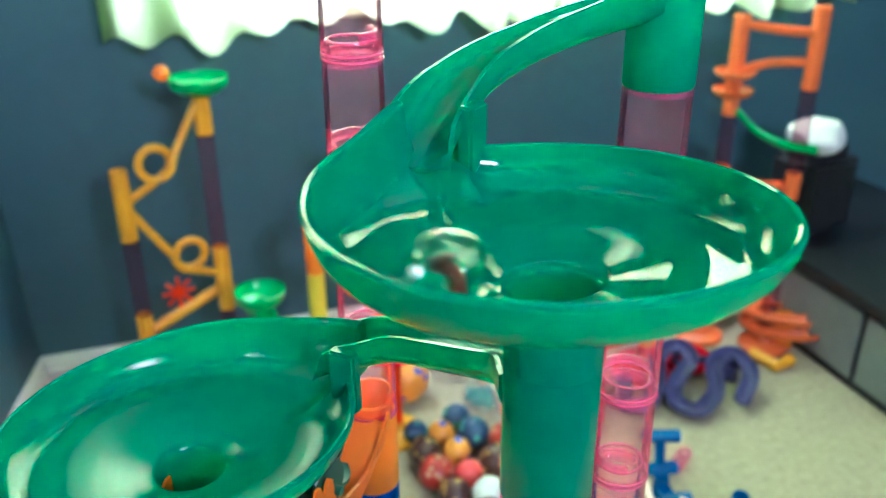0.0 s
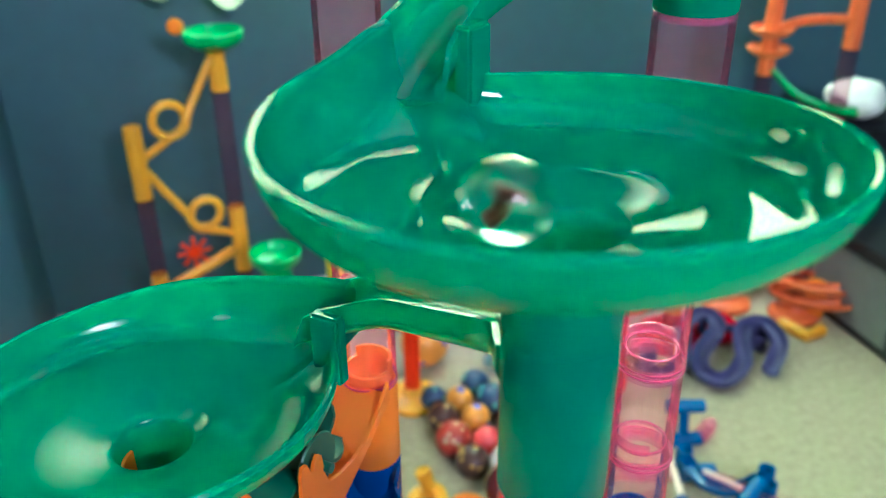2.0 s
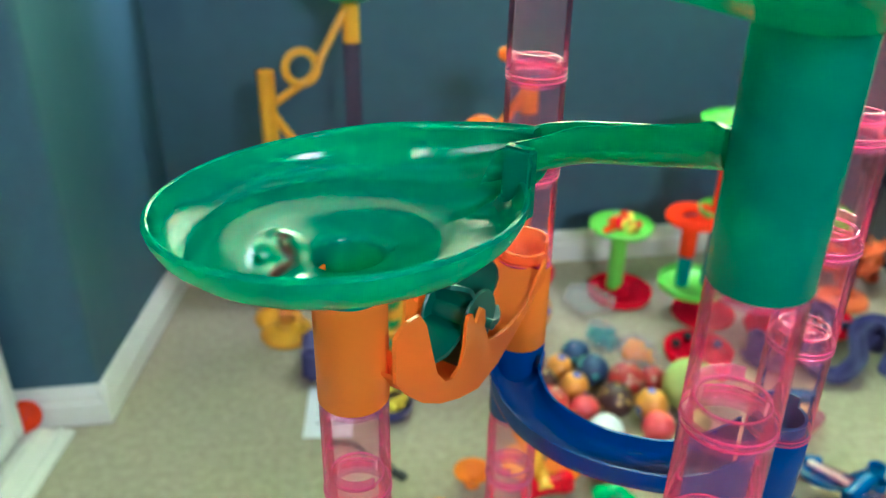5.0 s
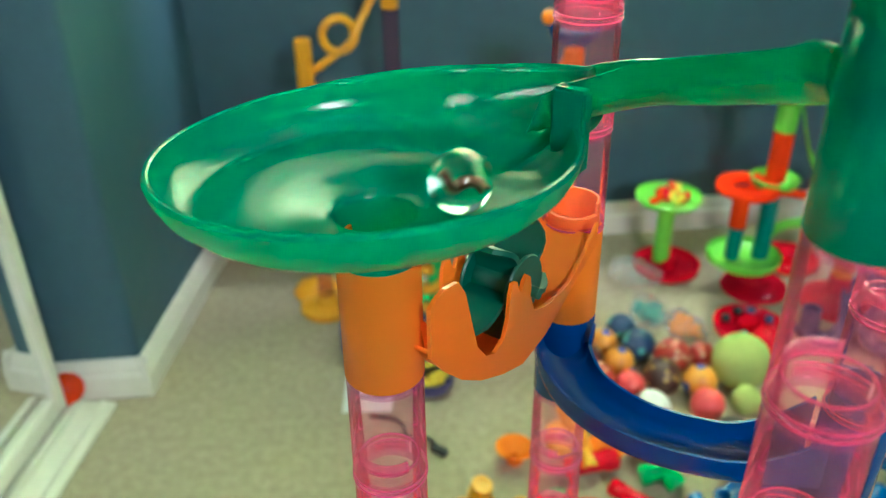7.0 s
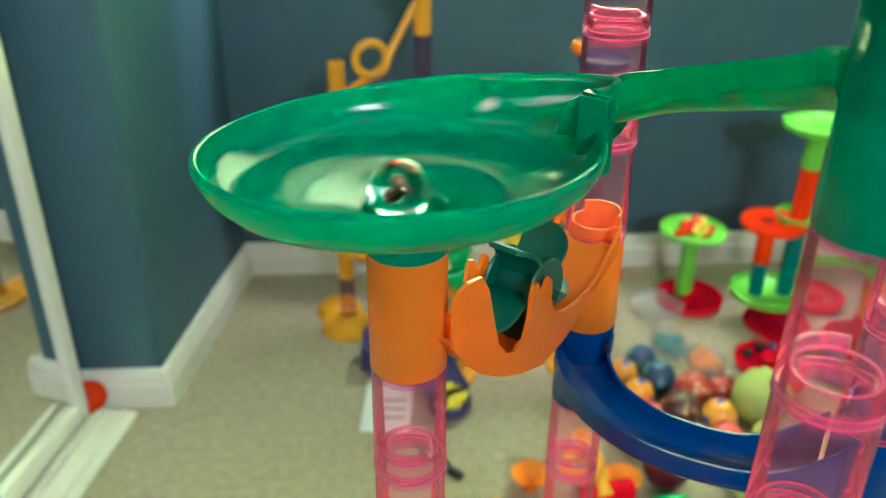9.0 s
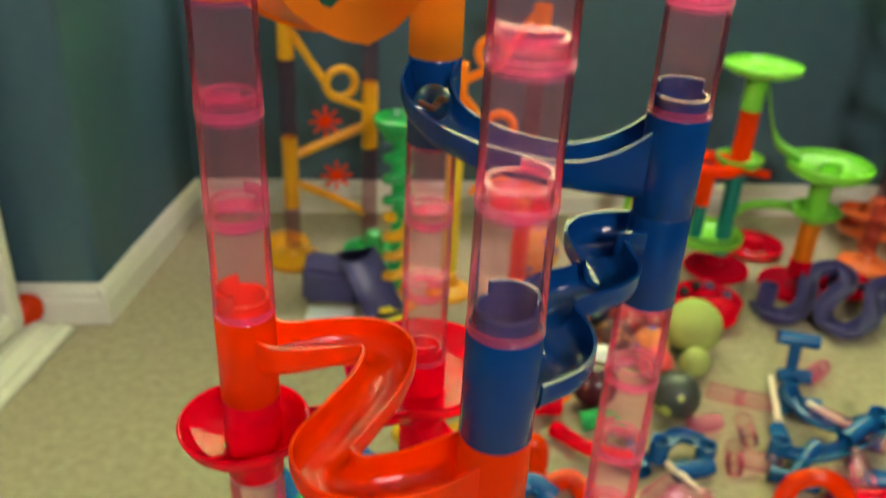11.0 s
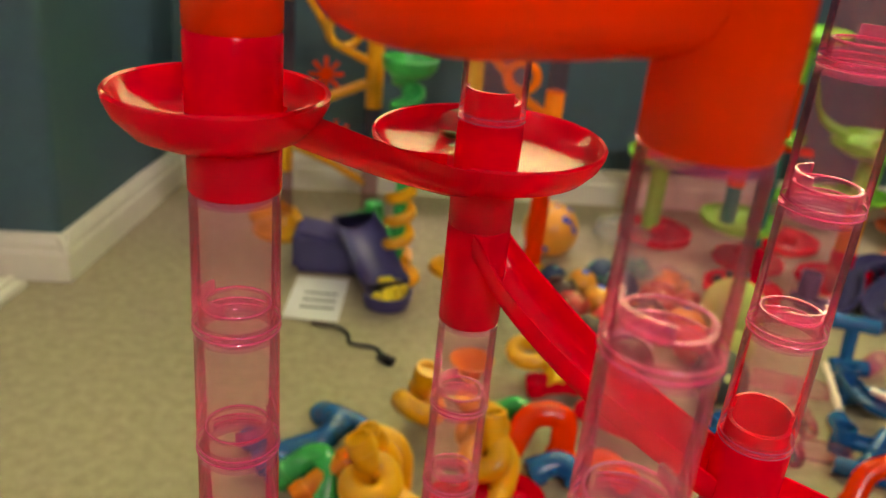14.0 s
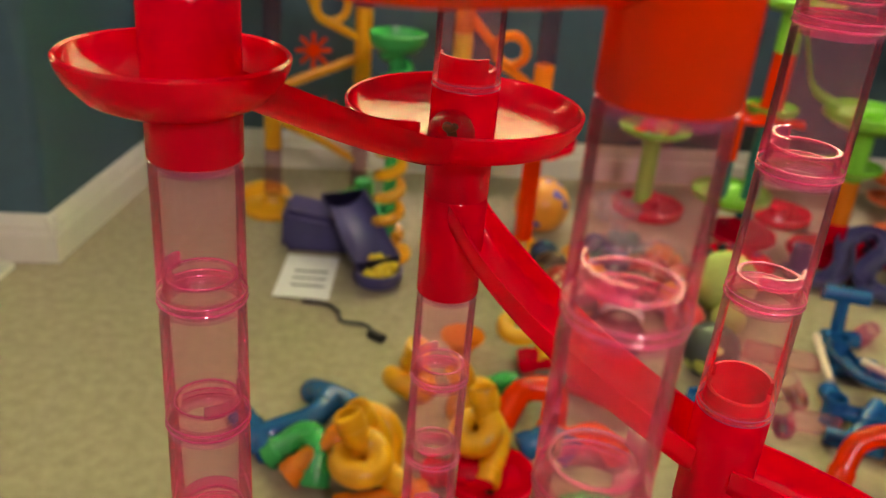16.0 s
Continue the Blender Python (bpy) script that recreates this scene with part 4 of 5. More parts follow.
# orange frame tower on the right
q = Vector((0.045, 1.376, G))
frame_tower = thing("orange_frame_tower", "orange plastic marble tower with bars and green chutes", "toy tower", "", Matrix.Translation(q))
foot_plate(frame_tower, q, 0.045, 1.376, HAZE_ORANGE)
foot_plate(frame_tower, q, 0.168, 1.384, HAZE_ORANGE)
for x, y, z0, z1, mt in [(0.045, 1.376, 0.02, 0.31, PLUM), (0.045, 1.376, 0.31, 0.35, HAZE_ORANGE), (0.045, 1.376, 0.35, 0.445, PLUM), (0.045, 1.376, 0.445, 0.62, HAZE_ORANGE),
                         (0.168, 1.384, 0.02, 0.30, PLUM), (0.168, 1.384, 0.30, 0.35, HAZE_ORANGE), (0.168, 1.384, 0.35, 0.50, PLUM), (0.168, 1.384, 0.50, 0.64, HAZE_ORANGE)]:
    post("socket" if mt is HAZE_ORANGE else "tube", frame_tower, q, x, y, z0, z1, mt, 0.014)
saucer("collar", frame_tower, q, 0.045, 1.376, 0.525, 0.036, HAZE_ORANGE, 0.010)
saucer("collar", frame_tower, q, 0.045, 1.376, 0.492, 0.036, HAZE_ORANGE, 0.010)
chute(frame_tower, q, [(0.045, 1.376, 0.515), (0.100, 1.380, 0.535), (0.168, 1.384, 0.540)], HAZE_ORANGE, 0.012, 0.012)
chute(frame_tower, q, [(0.045, 1.376, 0.600), (0.100, 1.380, 0.592), (0.168, 1.384, 0.590)], HAZE_ORANGE, 0.012, 0.012)
chute(frame_tower, q, [(0.045, 1.376, 0.335), (0.090, 1.380, 0.312), (0.168, 1.384, 0.318)], HAZE_ORANGE, 0.013, 0.012)
chute(frame_tower, q, [(0.055, 1.376, 0.450), (0.095, 1.378, 0.415), (0.140, 1.382, 0.395), (0.200, 1.383, 0.390)], LEAF, 0.014, 0.010)
chute(frame_tower, q, [(0.060, 1.372, 0.260), (0.100, 1.376, 0.215), (0.140, 1.382, 0.190), (0.180, 1.383, 0.200)], LEAF, 0.016, 0.012)
q = Vector((0.03, 1.46, G))
coil = thing("orange_coil", "orange plastic coiled marble ramp on the carpet", "toy ramp", "", Matrix.Translation(q))
pts = [Vector((0.048 * math.cos(k * 0.4), 0.048 * math.sin(k * 0.4), 0.012 + 0.0022 * k)) for k in range(34)]
part("coil_channel", sweep(pts, gutter(0.014, 0.012, 0.002)), HAZE_ORANGE, coil)
part("core", lathe([(0.0, 0.0), (0.018, 0.0), (0.018, 0.10), (0.014, 0.104), (0, 0.104)], 20), HAZE_ORANGE, coil)
q = Vector((0.20, 1.40, G))
coil2 = thing("orange_coil", "orange plastic coiled marble ramp beside the wall", "toy ramp", "", Matrix.Translation(q))
part("coil_channel", sweep([Vector((0.07 * math.cos(k * 0.4), 0.05 * math.sin(k * 0.4), 0.02 + 0.002 * k)) for k in range(30)], gutter(0.016, 0.014, 0.002)), HAZE_ORANGE, coil2)
part("core", lathe([(0.0, 0.0), (0.02, 0.0), (0.02, 0.07), (0, 0.075)], 20), AMBER, coil2)
tagged(part("floor_bar", pipe([(0.15, 1.33, G + 0.012), (0.20, 1.30, G + 0.012), (0.22, 1.33, G + 0.014)], 0.012, 10), YELLOW), "yellow plastic bent track piece on the carpet", "toy track")

# indigo looping floor track
q = Vector((0.0, 1.1, G))
loops = thing("looping_floor_track", "dull indigo plastic looping track lying on the carpet", "toy track", "", Matrix.Translation(q))
pts = glide(
            [(-0.055, 1.087, 0.008), (-0.030, 1.066, 0.008), (-0.002, 1.075, 0.009), (0.006, 1.130, 0.012), (-0.006, 1.200, 0.030), (0.020, 1.250, 0.034), (0.050, 1.215, 0.030), (0.036, 1.150, 0.014), (0.046, 1.100, 0.010),
             (0.085, 1.092, 0.010), (0.105, 1.150, 0.016), (0.090, 1.220, 0.030), (0.120, 1.262, 0.034), (0.155, 1.215, 0.026), (0.150, 1.150, 0.012)], 5)
part("channel", sweep([p - q + Vector((0, 0, G)) for p in pts], gutter(0.015, 0.016, 0.003)), INDIGO, loops)
for x, y, h in ((-0.045, 1.092, 0.052), (0.03, 1.235, 0.028), (0.12, 1.245, 0.028)):
    bm = lathe([(0.013, 0.0), (0.016, 0.0), (0.015, h), (0.012, h), (0.012, 0.004)], 20, closed=True)
    bmesh.ops.recalc_face_normals(bm, faces=bm.faces)
    bmesh.ops.translate(bm, verts=bm.verts, vec=(x - q.x, y - q.y, 0))
    part("post", bm, INDIGO, loops)

# balls


def spotted(name, base, spots, scale):
    m = material(name, base, 0.35, 0.02, 40, 0.1)
    t = m.node_tree
    v = t.nodes.new("ShaderNodeTexVoronoi")
    v.inputs["Scale"].default_value = scale
    ramp_ = t.nodes.new("ShaderNodeValToRGB")
    ramp_.color_ramp.interpolation = "CONSTANT"
    ramp_.color_ramp.elements[0].color = (*spots, 1)
    ramp_.color_ramp.elements[1].color, ramp_.color_ramp.elements[1].position = (*base, 1), 0.32
    co = t.nodes.new("ShaderNodeTexCoord")
    t.links.new(co.outputs["Object"], v.inputs["Vector"])
    t.links.new(v.outputs["Distance"], ramp_.inputs[0])
    t.links.new(ramp_.outputs[0], t.nodes["Principled BSDF"].inputs["Base Color"])
    return m


SP_DARK = spotted("dark_spotted_rubber", (0.02, 0.05, 0.12), (0.1, 0.35, 0.3), 60)
SP_RED = spotted("red_spotted_rubber", (0.4, 0.03, 0.02), (0.6, 0.35, 0.2), 70)
SP_BROWN = spotted("brown_spotted_rubber", (0.07, 0.025, 0.02), (0.5, 0.3, 0.08), 70)
SP_MULTI = spotted("multicolour_rubber", (0.75, 0.3, 0.03), (0.05, 0.1, 0.5), 45)
SP_SWIRL = spotted("swirled_rubber", (0.05, 0.06, 0.05), (0.5, 0.55, 0.1), 40)
MAROON = material("maroon_rubber", (0.09, 0.012, 0.02), 0.25, 0.02, 50, 0.15)
PINKBALL = material("coral_rubber", (0.8, 0.08, 0.08), 0.4, 0.02, 50, 0.1)
BALLS = [(-0.287, 0.905, 0.019, SP_DARK, "dark blue spotted rubber ball"), (-0.238, 0.872, 0.021, SP_DARK, "dark blue spotted rubber ball"), (-0.188, 0.880, 0.022, SP_RED, "red spotted rubber ball"),
                        (-0.192, 0.825, 0.022, SP_BROWN, "dark brown spotted rubber ball"), (-0.252, 0.832, 0.018, SP_MULTI, "orange and blue rubber ball"), (-0.138, 0.848, 0.020, SP_MULTI, "orange and blue rubber ball"),
                        (-0.108, 0.806, 0.019, PINKBALL, "coral and yellow rubber ball"), (-0.104, 0.900, 0.033, TENNIS, "yellow green fuzzy tennis ball"), (-0.052, 0.742, 0.026, SP_SWIRL, "dark swirled rubber ball"),
                        (-0.170, 0.745, 0.021, WHITE, "white rubber ball"), (-0.150, 0.700, 0.025, MAROON, "glossy maroon rubber ball"), (-0.245, 0.780, 0.022, SP_RED, "red spotted rubber ball"),
                        (-0.215, 0.735, 0.020, SP_BROWN, "dark brown spotted rubber ball"), (-0.290, 0.800, 0.020, SP_BROWN, "dark brown spotted rubber ball"), (-0.085, 1.000, 0.020, RED, "red plastic ball"),
                        (-0.405, 0.955, 0.034, SP_MULTI, "yellow and black toy ball"), (-0.070, 0.855, 0.017, TENNIS, "small yellow green ball"), (-0.300, 0.860, 0.017, SP_MULTI, "orange and blue rubber ball"), (-0.160, 0.905, 0.016, SP_RED, "red spotted rubber ball"), (-0.225, 0.790, 0.017, PINKBALL, "coral rubber ball"),
         (-0.330, 0.850, 0.016, SP_DARK, "dark blue spotted rubber ball")]
spots = [[x, y, r * 1.28] for x, y, r, mt, lb in BALLS]
for turn in range(60):
    for a, b in itertools.combinations(spots, 2):
        gap = math.hypot(a[0] - b[0], a[1] - b[1])
        push = 0.5 * max(0.0, a[2] + b[2] - gap)
        dx, dy = (a[0] - b[0]) / gap * push, (a[1] - b[1]) / gap * push
        a[0], a[1], b[0], b[1] = a[0] + dx, a[1] + dy, b[0] - dx, b[1] - dy
for (x, y, r), (mt, lb) in zip(spots, [row[3:] for row in BALLS]):
    ob = tagged(part("ball", sphere(r, seg=24), mt), lb + " on the carpet", "ball", "loose balls")
    ob.matrix_world = pose(x, y, G + r, 30 * r * 100, 40, x * 500)
bm = bmesh.new()
bmesh.ops.create_icosphere(bm, subdivisions=4, radius=1)
for v in bm.verts:
    v.co = Vector((v.co.x * 0.045, v.co.y * 0.035, (v.co.z + 1) * 0.022)) * (1 + 0.25 * noise.noise(v.co * 2.5))
FILM = clear_plastic("crinkled_clear_film", (0.96, 0.96, 0.96), (0.85, 0.85, 0.85), 0.18, 0.12)
bag = tagged(part("plastic_bag", bm, FILM), "crinkled clear plastic bag of small white parts", "bag")
bag.matrix_world = pose(-0.340, 1.075, G)
for nm, lb, x, y, mt in [("parts_bag", "small bag of amber plastic pieces on the carpet", -0.208, 0.985, AMBER), ("parts_bag", "small bag of teal plastic pieces on the carpet", -0.278, 0.995, TEAL)]:
    ob = thing(nm, lb, "bag", "bags of small pieces", pose(x, y, G, 0, 0, 200 * x))
    bm = bmesh.new()
    bmesh.ops.create_icosphere(bm, subdivisions=4, radius=1)
    for v in bm.verts:
        c_ = v.co.copy()
        v.co = Vector((c_.x * 0.046, c_.y * 0.030, (c_.z + 1) * 0.0125)) * (1 + 0.22 * noise.noise(c_ * 2.2 + Vector((x * 50, 0, 0))) + 0.10 * noise.noise(c_ * 7))
    part("film", bm, FILM, ob, "crinkled clear film")
    for k in range(22):
        bm = bmesh.new()
        a, r = random.uniform(0, 6.28), math.sqrt(random.random())
        bmesh.ops.create_icosphere(bm, subdivisions=1, radius=random.uniform(0.007, 0.011), matrix=Matrix.Translation((r * 0.030 * math.cos(a), r * 0.018 * math.sin(a), random.uniform(0.009, 0.014))))
        part("piece", bm, mt, ob)
ob = tagged(part("ball", sphere(0.024, seg=28), ORANGE), "orange rubber ball beside the closet door", "ball")
ob.matrix_world = pose(*(U * -0.454 + V * 0.812).to_2d(), G + 0.024 + 0.008)


# loose pieces in heaps
def collars(base, pts, r, mat):
    """A wider socket collar at each end of a bent tube, with its open dark bore."""
    for a, b in ((pts[0], pts[1]), (pts[-1], pts[-2])):
        d = (Vector(a) - Vector(b)).normalized()
        prof = [(r * 0.72, 0.002), (r * 0.74, 0.0045), (r * 1.08, 0.0045), (r * 1.14, 0.003), (r * 1.14, -0.009), (r * 1.02, -0.0105)]
        bm_ = lathe(prof, 18)
        bm_.transform(Matrix.Translation(a) @ d.to_track_quat("Z", "Y").to_matrix().to_4x4())
        part("collar", bm_, mat, base)


def bent(name, label, pts, r, mat, group=""):
    pts = [Vector((x, y, z + G)) for x, y, z in glide(pts, 6)]
    o_ = pts[0].copy()
    b = thing(name, label, "toy track", group, Matrix.Translation(o_))
    pts = [p - o_ for p in pts]
    part("bend", pipe(pts, r, 12), mat, b)
    collars(b, pts, r, mat)
    return b


def loose_chute(label, pts, mat, w=0.011, h=0.011, group=""):
    pts = glide(pts, 6)
    o_ = pts[0] + Vector((0, 0, G))
    b = thing("loose_track", label, "toy track", group, Matrix.Translation(o_))
    part("channel", sweep([p + Vector((0, 0, G)) - o_ for p in pts], gutter(w, h, 0.0016)), mat, b)
    for p in (pts[0], pts[-1]):
        bm_ = lathe([(0.0098, -0.012), (0.0122, -0.012), (0.0122, 0.020), (0.0098, 0.020)], 20, closed=True)
        bmesh.ops.recalc_face_normals(bm_, faces=bm_.faces)
        bmesh.ops.translate(bm_, verts=bm_.verts, vec=p + Vector((0, 0, G)) - o_ + Vector((0, 0, 0.002)))
        part("socket_tube", bm_, mat, b)
    return b


def lying(x, y, z, rz, tip=0.0, mat=None, length=0.055, label="", name="loose_tube", r=0.0118):
    bm_ = lathe([(r * 0.85, 0.003), (r * 0.85, 0), (r, 0.0005), (r, length * 0.8), (r * 0.86, length * 0.8), (r * 0.84, length), (r * 0.74, length), (r * 0.74, length * 0.9)], 20)
    ob_ = tagged(part(name, bm_, mat), label, "tube", "loose tubes")
    ob_.matrix_world = pose(x, y, G + z, 0, 0, rz) @ pose(0, 0, 0, 0, 90 - tip, 0)
    return ob_


DB = material("deep_blue_plastic", (0.004, 0.10, 0.30), 0.22, 0.01, 90, 0.08)
PB = "loose blue tracks"
loose_chute("blue plastic curved track lying among clear tubes", [(0.060, 0.862, 0.024), (0.097, 0.822, 0.022), (0.137, 0.826, 0.022), (0.172, 0.868, 0.024)], DB, group=PB)
loose_chute("blue plastic curved track lying among clear tubes", [(0.088, 0.735, 0.018), (0.120, 0.744, 0.018), (0.150, 0.780, 0.020), (0.178, 0.841, 0.022)], DB, group=PB)
loose_chute("blue plastic curved track lying on the carpet", [(-0.028, 0.640, 0.016), (-0.020, 0.672, 0.020), (0.004, 0.684, 0.018), (0.020, 0.668, 0.016)], DB, group=PB)
q = Vector((0.048, 0.925, G))
tee = thing("tee_track", "blue plastic tee-shaped track piece standing on end", "toy track", "", Matrix.Translation(q))
part("stem", pipe([(0, 0, 0.006), (-0.004, 0.004, 0.062)], 0.0085, 12), DB, tee)
part("crossbar", pipe([(-0.028, -0.008, 0.070), (0.022, 0.018, 0.068)], 0.0105, 12), DB, tee)
part("foot_tube", pipe([(-0.014, -0.010, 0.011), (0.024, 0.014, 0.011)], 0.011, 12), DB, tee)
q = Vector((0.12, 0.712, G))
tee2 = thing("tee_track", "blue plastic tee-shaped track piece lying down", "toy track", "", Matrix.Translation(q))
part("stem", pipe([(-0.004, 0.0, 0.012), (0.004, 0.058, 0.030)], 0.0085, 12), DB, tee2)
part("crossbar", pipe([(-0.030, -0.012, 0.012), (0.026, 0.004, 0.012)], 0.0105, 12), DB, tee2)
for x, y, z, rz, tip, ln in [(0.072, 0.790, 0.012, -62, 6, 0.055), (0.000, 0.625, 0.012, 48, 4, 0.050), (0.062, 0.842, 0.014, 32, 5, 0.05), (0.150, 0.800, 0.03, 70, 10, 0.05), (0.185, 0.770, 0.012, 20, 0, 0.05), (-0.03, 0.60, 0.012, 130, 5, 0.05)]:
    lying(x, y, z, rz, tip, DB, ln, "blue plastic connector tube lying on the carpet")
CREAM = material("cream_plastic", (0.75, 0.6, 0.5), 0.4, 0.02, 60, 0.06)
for x, y, z, rz, tip, ln in [(-0.032, 0.812, 0.012, 14, 2, 0.045), (0.004, 0.822, 0.012, 16, 4, 0.045), (0.030, 0.780, 0.012, -60, 3, 0.045), (0.040, 0.720, 0.012, -70, 2, 0.045), (0.055, 0.700, 0.014, 20, 4, 0.045), (0.070, 0.935, 0.012, 75, 3, 0.040),
                             (-0.020, 0.720, 0.012, 50, 2, 0.040), (0.100, 0.832, 0.030, -4, 3, 0.045), (0.145, 0.828, 0.026, -10, 3, 0.045), (0.150, 0.715, 0.012, 40, 2, 0.045), (0.170, 0.690, 0.012, 90, 3, 0.045), (0.010, 0.585, 0.012, 30, 2, 0.045),
                             (0.045, 0.600, 0.012, -30, 2, 0.045), (0.190, 0.740, 0.026, 120, 4, 0.045), (-0.005, 0.560, 0.012, 80, 2, 0.045)]:
    lying(x, y, z, rz, tip, PINK if ln == 0.045 else PINKRIM, ln + 0.005, "clear pink plastic connector tube lying on the carpet")
for a, b in (((0.034, 0.866, 0.034), (0.072, 0.790, 0.024)), ((0.092, 0.833, 0.040), (0.157, 0.823, 0.034)), ((-0.012, 0.628, 0.018), (0.040, 0.610, 0.016))):
    tagged(part("white_stick", pipe([Vector(a) + Vector((0, 0, G)), Vector(b) + Vector((0, 0, G))], 0.0042, 10), CREAM), "thin cream plastic stick lying on loose tubes", "stick", "loose sticks")
bent("orange_arch", "orange plastic arched track piece on the carpet", [(0.120, 0.640, 0.010), (0.124, 0.664, 0.040), (0.150, 0.682, 0.052), (0.176, 0.690, 0.036), (0.182, 0.686, 0.010)], 0.011, ORANGE)
bent("yellow_bend", "yellow plastic bent track piece on the carpet", [(0.196, 0.655, 0.012), (0.215, 0.662, 0.014), (0.230, 0.690, 0.012)], 0.011, YELLOW)
bent("red_bend", "red plastic bent track piece on the carpet", [(0.190, 0.700, 0.030), (0.215, 0.715, 0.034), (0.240, 0.735, 0.012)], 0.012, RED)


def curl(x, y, rz, mat, lean=70.0, r=0.021, bar=0.012):
    """A fat spiral curl of track."""
    pts = [Vector((r * (1 - 0.012 * k) * math.cos(k * 0.33), r * (1 - 0.012 * k) * math.sin(k * 0.33), 0.0012 * k)) for k in range(24)]
    pts = [pts[0] + Vector((0.004, -0.034, 0)), pts[0] + Vector((0.002, -0.016, 0))] + pts + [pts[-1] + Vector((-0.006, 0.012, 0.018))]
    b = thing("curl_track", "amber yellow plastic curled track piece in a heap", "toy track", "curled tracks", pose(x, y, G + r + bar + 0.002, lean, 0, rz))
    part("coil", pipe(pts, bar, 14), mat, b)
    collars(b, pts, bar * 0.96, mat)
    return b


curl(-0.238, 0.360, 20, YELLOW, 62)
curl(-0.190, 0.470, -30, YELLOW, 58, 0.018)
curl(-0.232, 0.615, 40, YELLOW, 20, 0.022, 0.010)
curl(-0.215, 0.318, 80, YELLOW, 15, 0.019)
curl(-0.160, 0.425, 10, YELLOW, 25, 0.019)
curl(-0.262, 0.440, 150, YELLOW, 40, 0.018)
for pts, r, mt, lb in [([(-0.345, 0.395, 0.014), (-0.318, 0.385, 0.030), (-0.290, 0.395, 0.022), (-0.270, 0.372, 0.016)], 0.012, DB, "blue"), ([(-0.335, 0.300, 0.012), (-0.322, 0.325, 0.018), (-0.300, 0.350, 0.030), (-0.305, 0.375, 0.034)], 0.012, DB, "blue"),
                       ([(-0.370, 0.320, 0.012), (-0.340, 0.315, 0.014), (-0.310, 0.300, 0.014)], 0.011, DB, "blue"),
                       ([(-0.305, 0.300, 0.012), (-0.285, 0.322, 0.034), (-0.262, 0.318, 0.036), (-0.250, 0.300, 0.012)], 0.012, LEAF, "green"), ([(-0.270, 0.290, 0.016), (-0.258, 0.318, 0.034), (-0.250, 0.335, 0.044)], 0.012, AMBER, "amber"),
                       ([(-0.215, 0.520, 0.012), (-0.195, 0.535, 0.026), (-0.175, 0.530, 0.014)], 0.012, LEAF, "green"), ([(-0.150, 0.420, 0.014), (-0.160, 0.465, 0.030), (-0.160, 0.500, 0.050), (-0.135, 0.520, 0.048), (-0.125, 0.505, 0.014)], 0.013, ORANGE, "orange red"),
                       ([(-0.135, 0.470, 0.012), (-0.118, 0.490, 0.020), (-0.095, 0.492, 0.012)], 0.013, DB, "blue"), ([(-0.215, 0.600, 0.012), (-0.195, 0.612, 0.020), (-0.175, 0.640, 0.016)], 0.013, RED, "red"),
                       ([(-0.110, 0.500, 0.012), (-0.090, 0.530, 0.016), (-0.060, 0.520, 0.014)], 0.012, ORANGE, "orange"), ([(-0.150, 0.600, 0.012), (-0.100, 0.590, 0.018), (-0.050, 0.610, 0.012)], 0.010, RED, "red"),
                       ([(-0.130, 0.640, 0.012), (-0.110, 0.655, 0.020), (-0.090, 0.650, 0.012)], 0.012, LEAF, "green"), ([(-0.210, 0.290, 0.012), (-0.190, 0.310, 0.016), (-0.170, 0.350, 0.012)], 0.012, AMBER, "amber"),
                       ([(-0.060, 0.420, 0.012), (-0.040, 0.440, 0.018), (-0.010, 0.430, 0.012)], 0.012, LEAF, "green"), ([(0.030, 0.480, 0.012), (0.060, 0.500, 0.018), (0.080, 0.530, 0.012)], 0.012, DB, "blue"),
                       ([(-0.180, 0.380, 0.012), (-0.150, 0.390, 0.020), (-0.120, 0.420, 0.012)], 0.012, RED, "red")]:
    bent("bent_track", lb + " plastic bent track piece in a heap on the carpet", pts, r, mt, "heap of bent tracks")
q = Vector((-0.125, 0.395, G))
bowl_ = thing("red_bowl", "red plastic round bowl piece in the heap", "toy dish", "", Matrix.Translation(q))
saucer("dish", bowl_, q, q.x, q.y, G + 0.034, 0.040, RED, 0.022)
for x, y, rz in ((-0.286, 0.578, 30), (-0.187, 0.648, 100)):
    q = Vector((x, y, G))
    cup = thing("orange_cup", "amber plastic small cup piece on the carpet", "toy dish", "amber cups", Matrix.Translation(q))
    part("cup", lathe([(0.006, 0), (0.010, 0.0), (0.014, 0.012), (0.025, 0.024), (0.026, 0.026), (0.023, 0.025), (0.012, 0.014), (0.006, 0.010)], 28, closed=True), AMBER, cup)

# dark low dresser at the right edge, with odds on it
q = room(1.20, 0.88)
chest = thing("low_dresser", "low black dresser with a pale front beside the wall", "dresser", "", Matrix.Translation(q) @ pose(0, 0, 0, 0, 0, ROOM))
bm = bmesh.new()
box(bm, (-0.12, -0.40, 0.17), (0.30, 0.38, 0.19), None, 0.003)
part("top", bm, BLACK, chest, smooth=False)
bm = bmesh.new()
box(bm, (-0.10, -0.38, 0.0), (0.28, 0.36, 0.17), None, 0.003)
part("carcass", bm, BLACK, chest, smooth=False)
for k in range(3):
    bm = bmesh.new()
    box(bm, (-0.106, -0.37 + 0.245 * k, 0.02), (-0.1, -0.135 + 0.245 * k, 0.155), None, 0.002)
    part("drawer_front", bm, material("grey_board", (0.18, 0.19, 0.18), 0.5, 0.05, 40, 0.1), chest, smooth=False)
bm = bmesh.new()
bmesh.ops.create_icosphere(bm, subdivisions=3, radius=0.05)
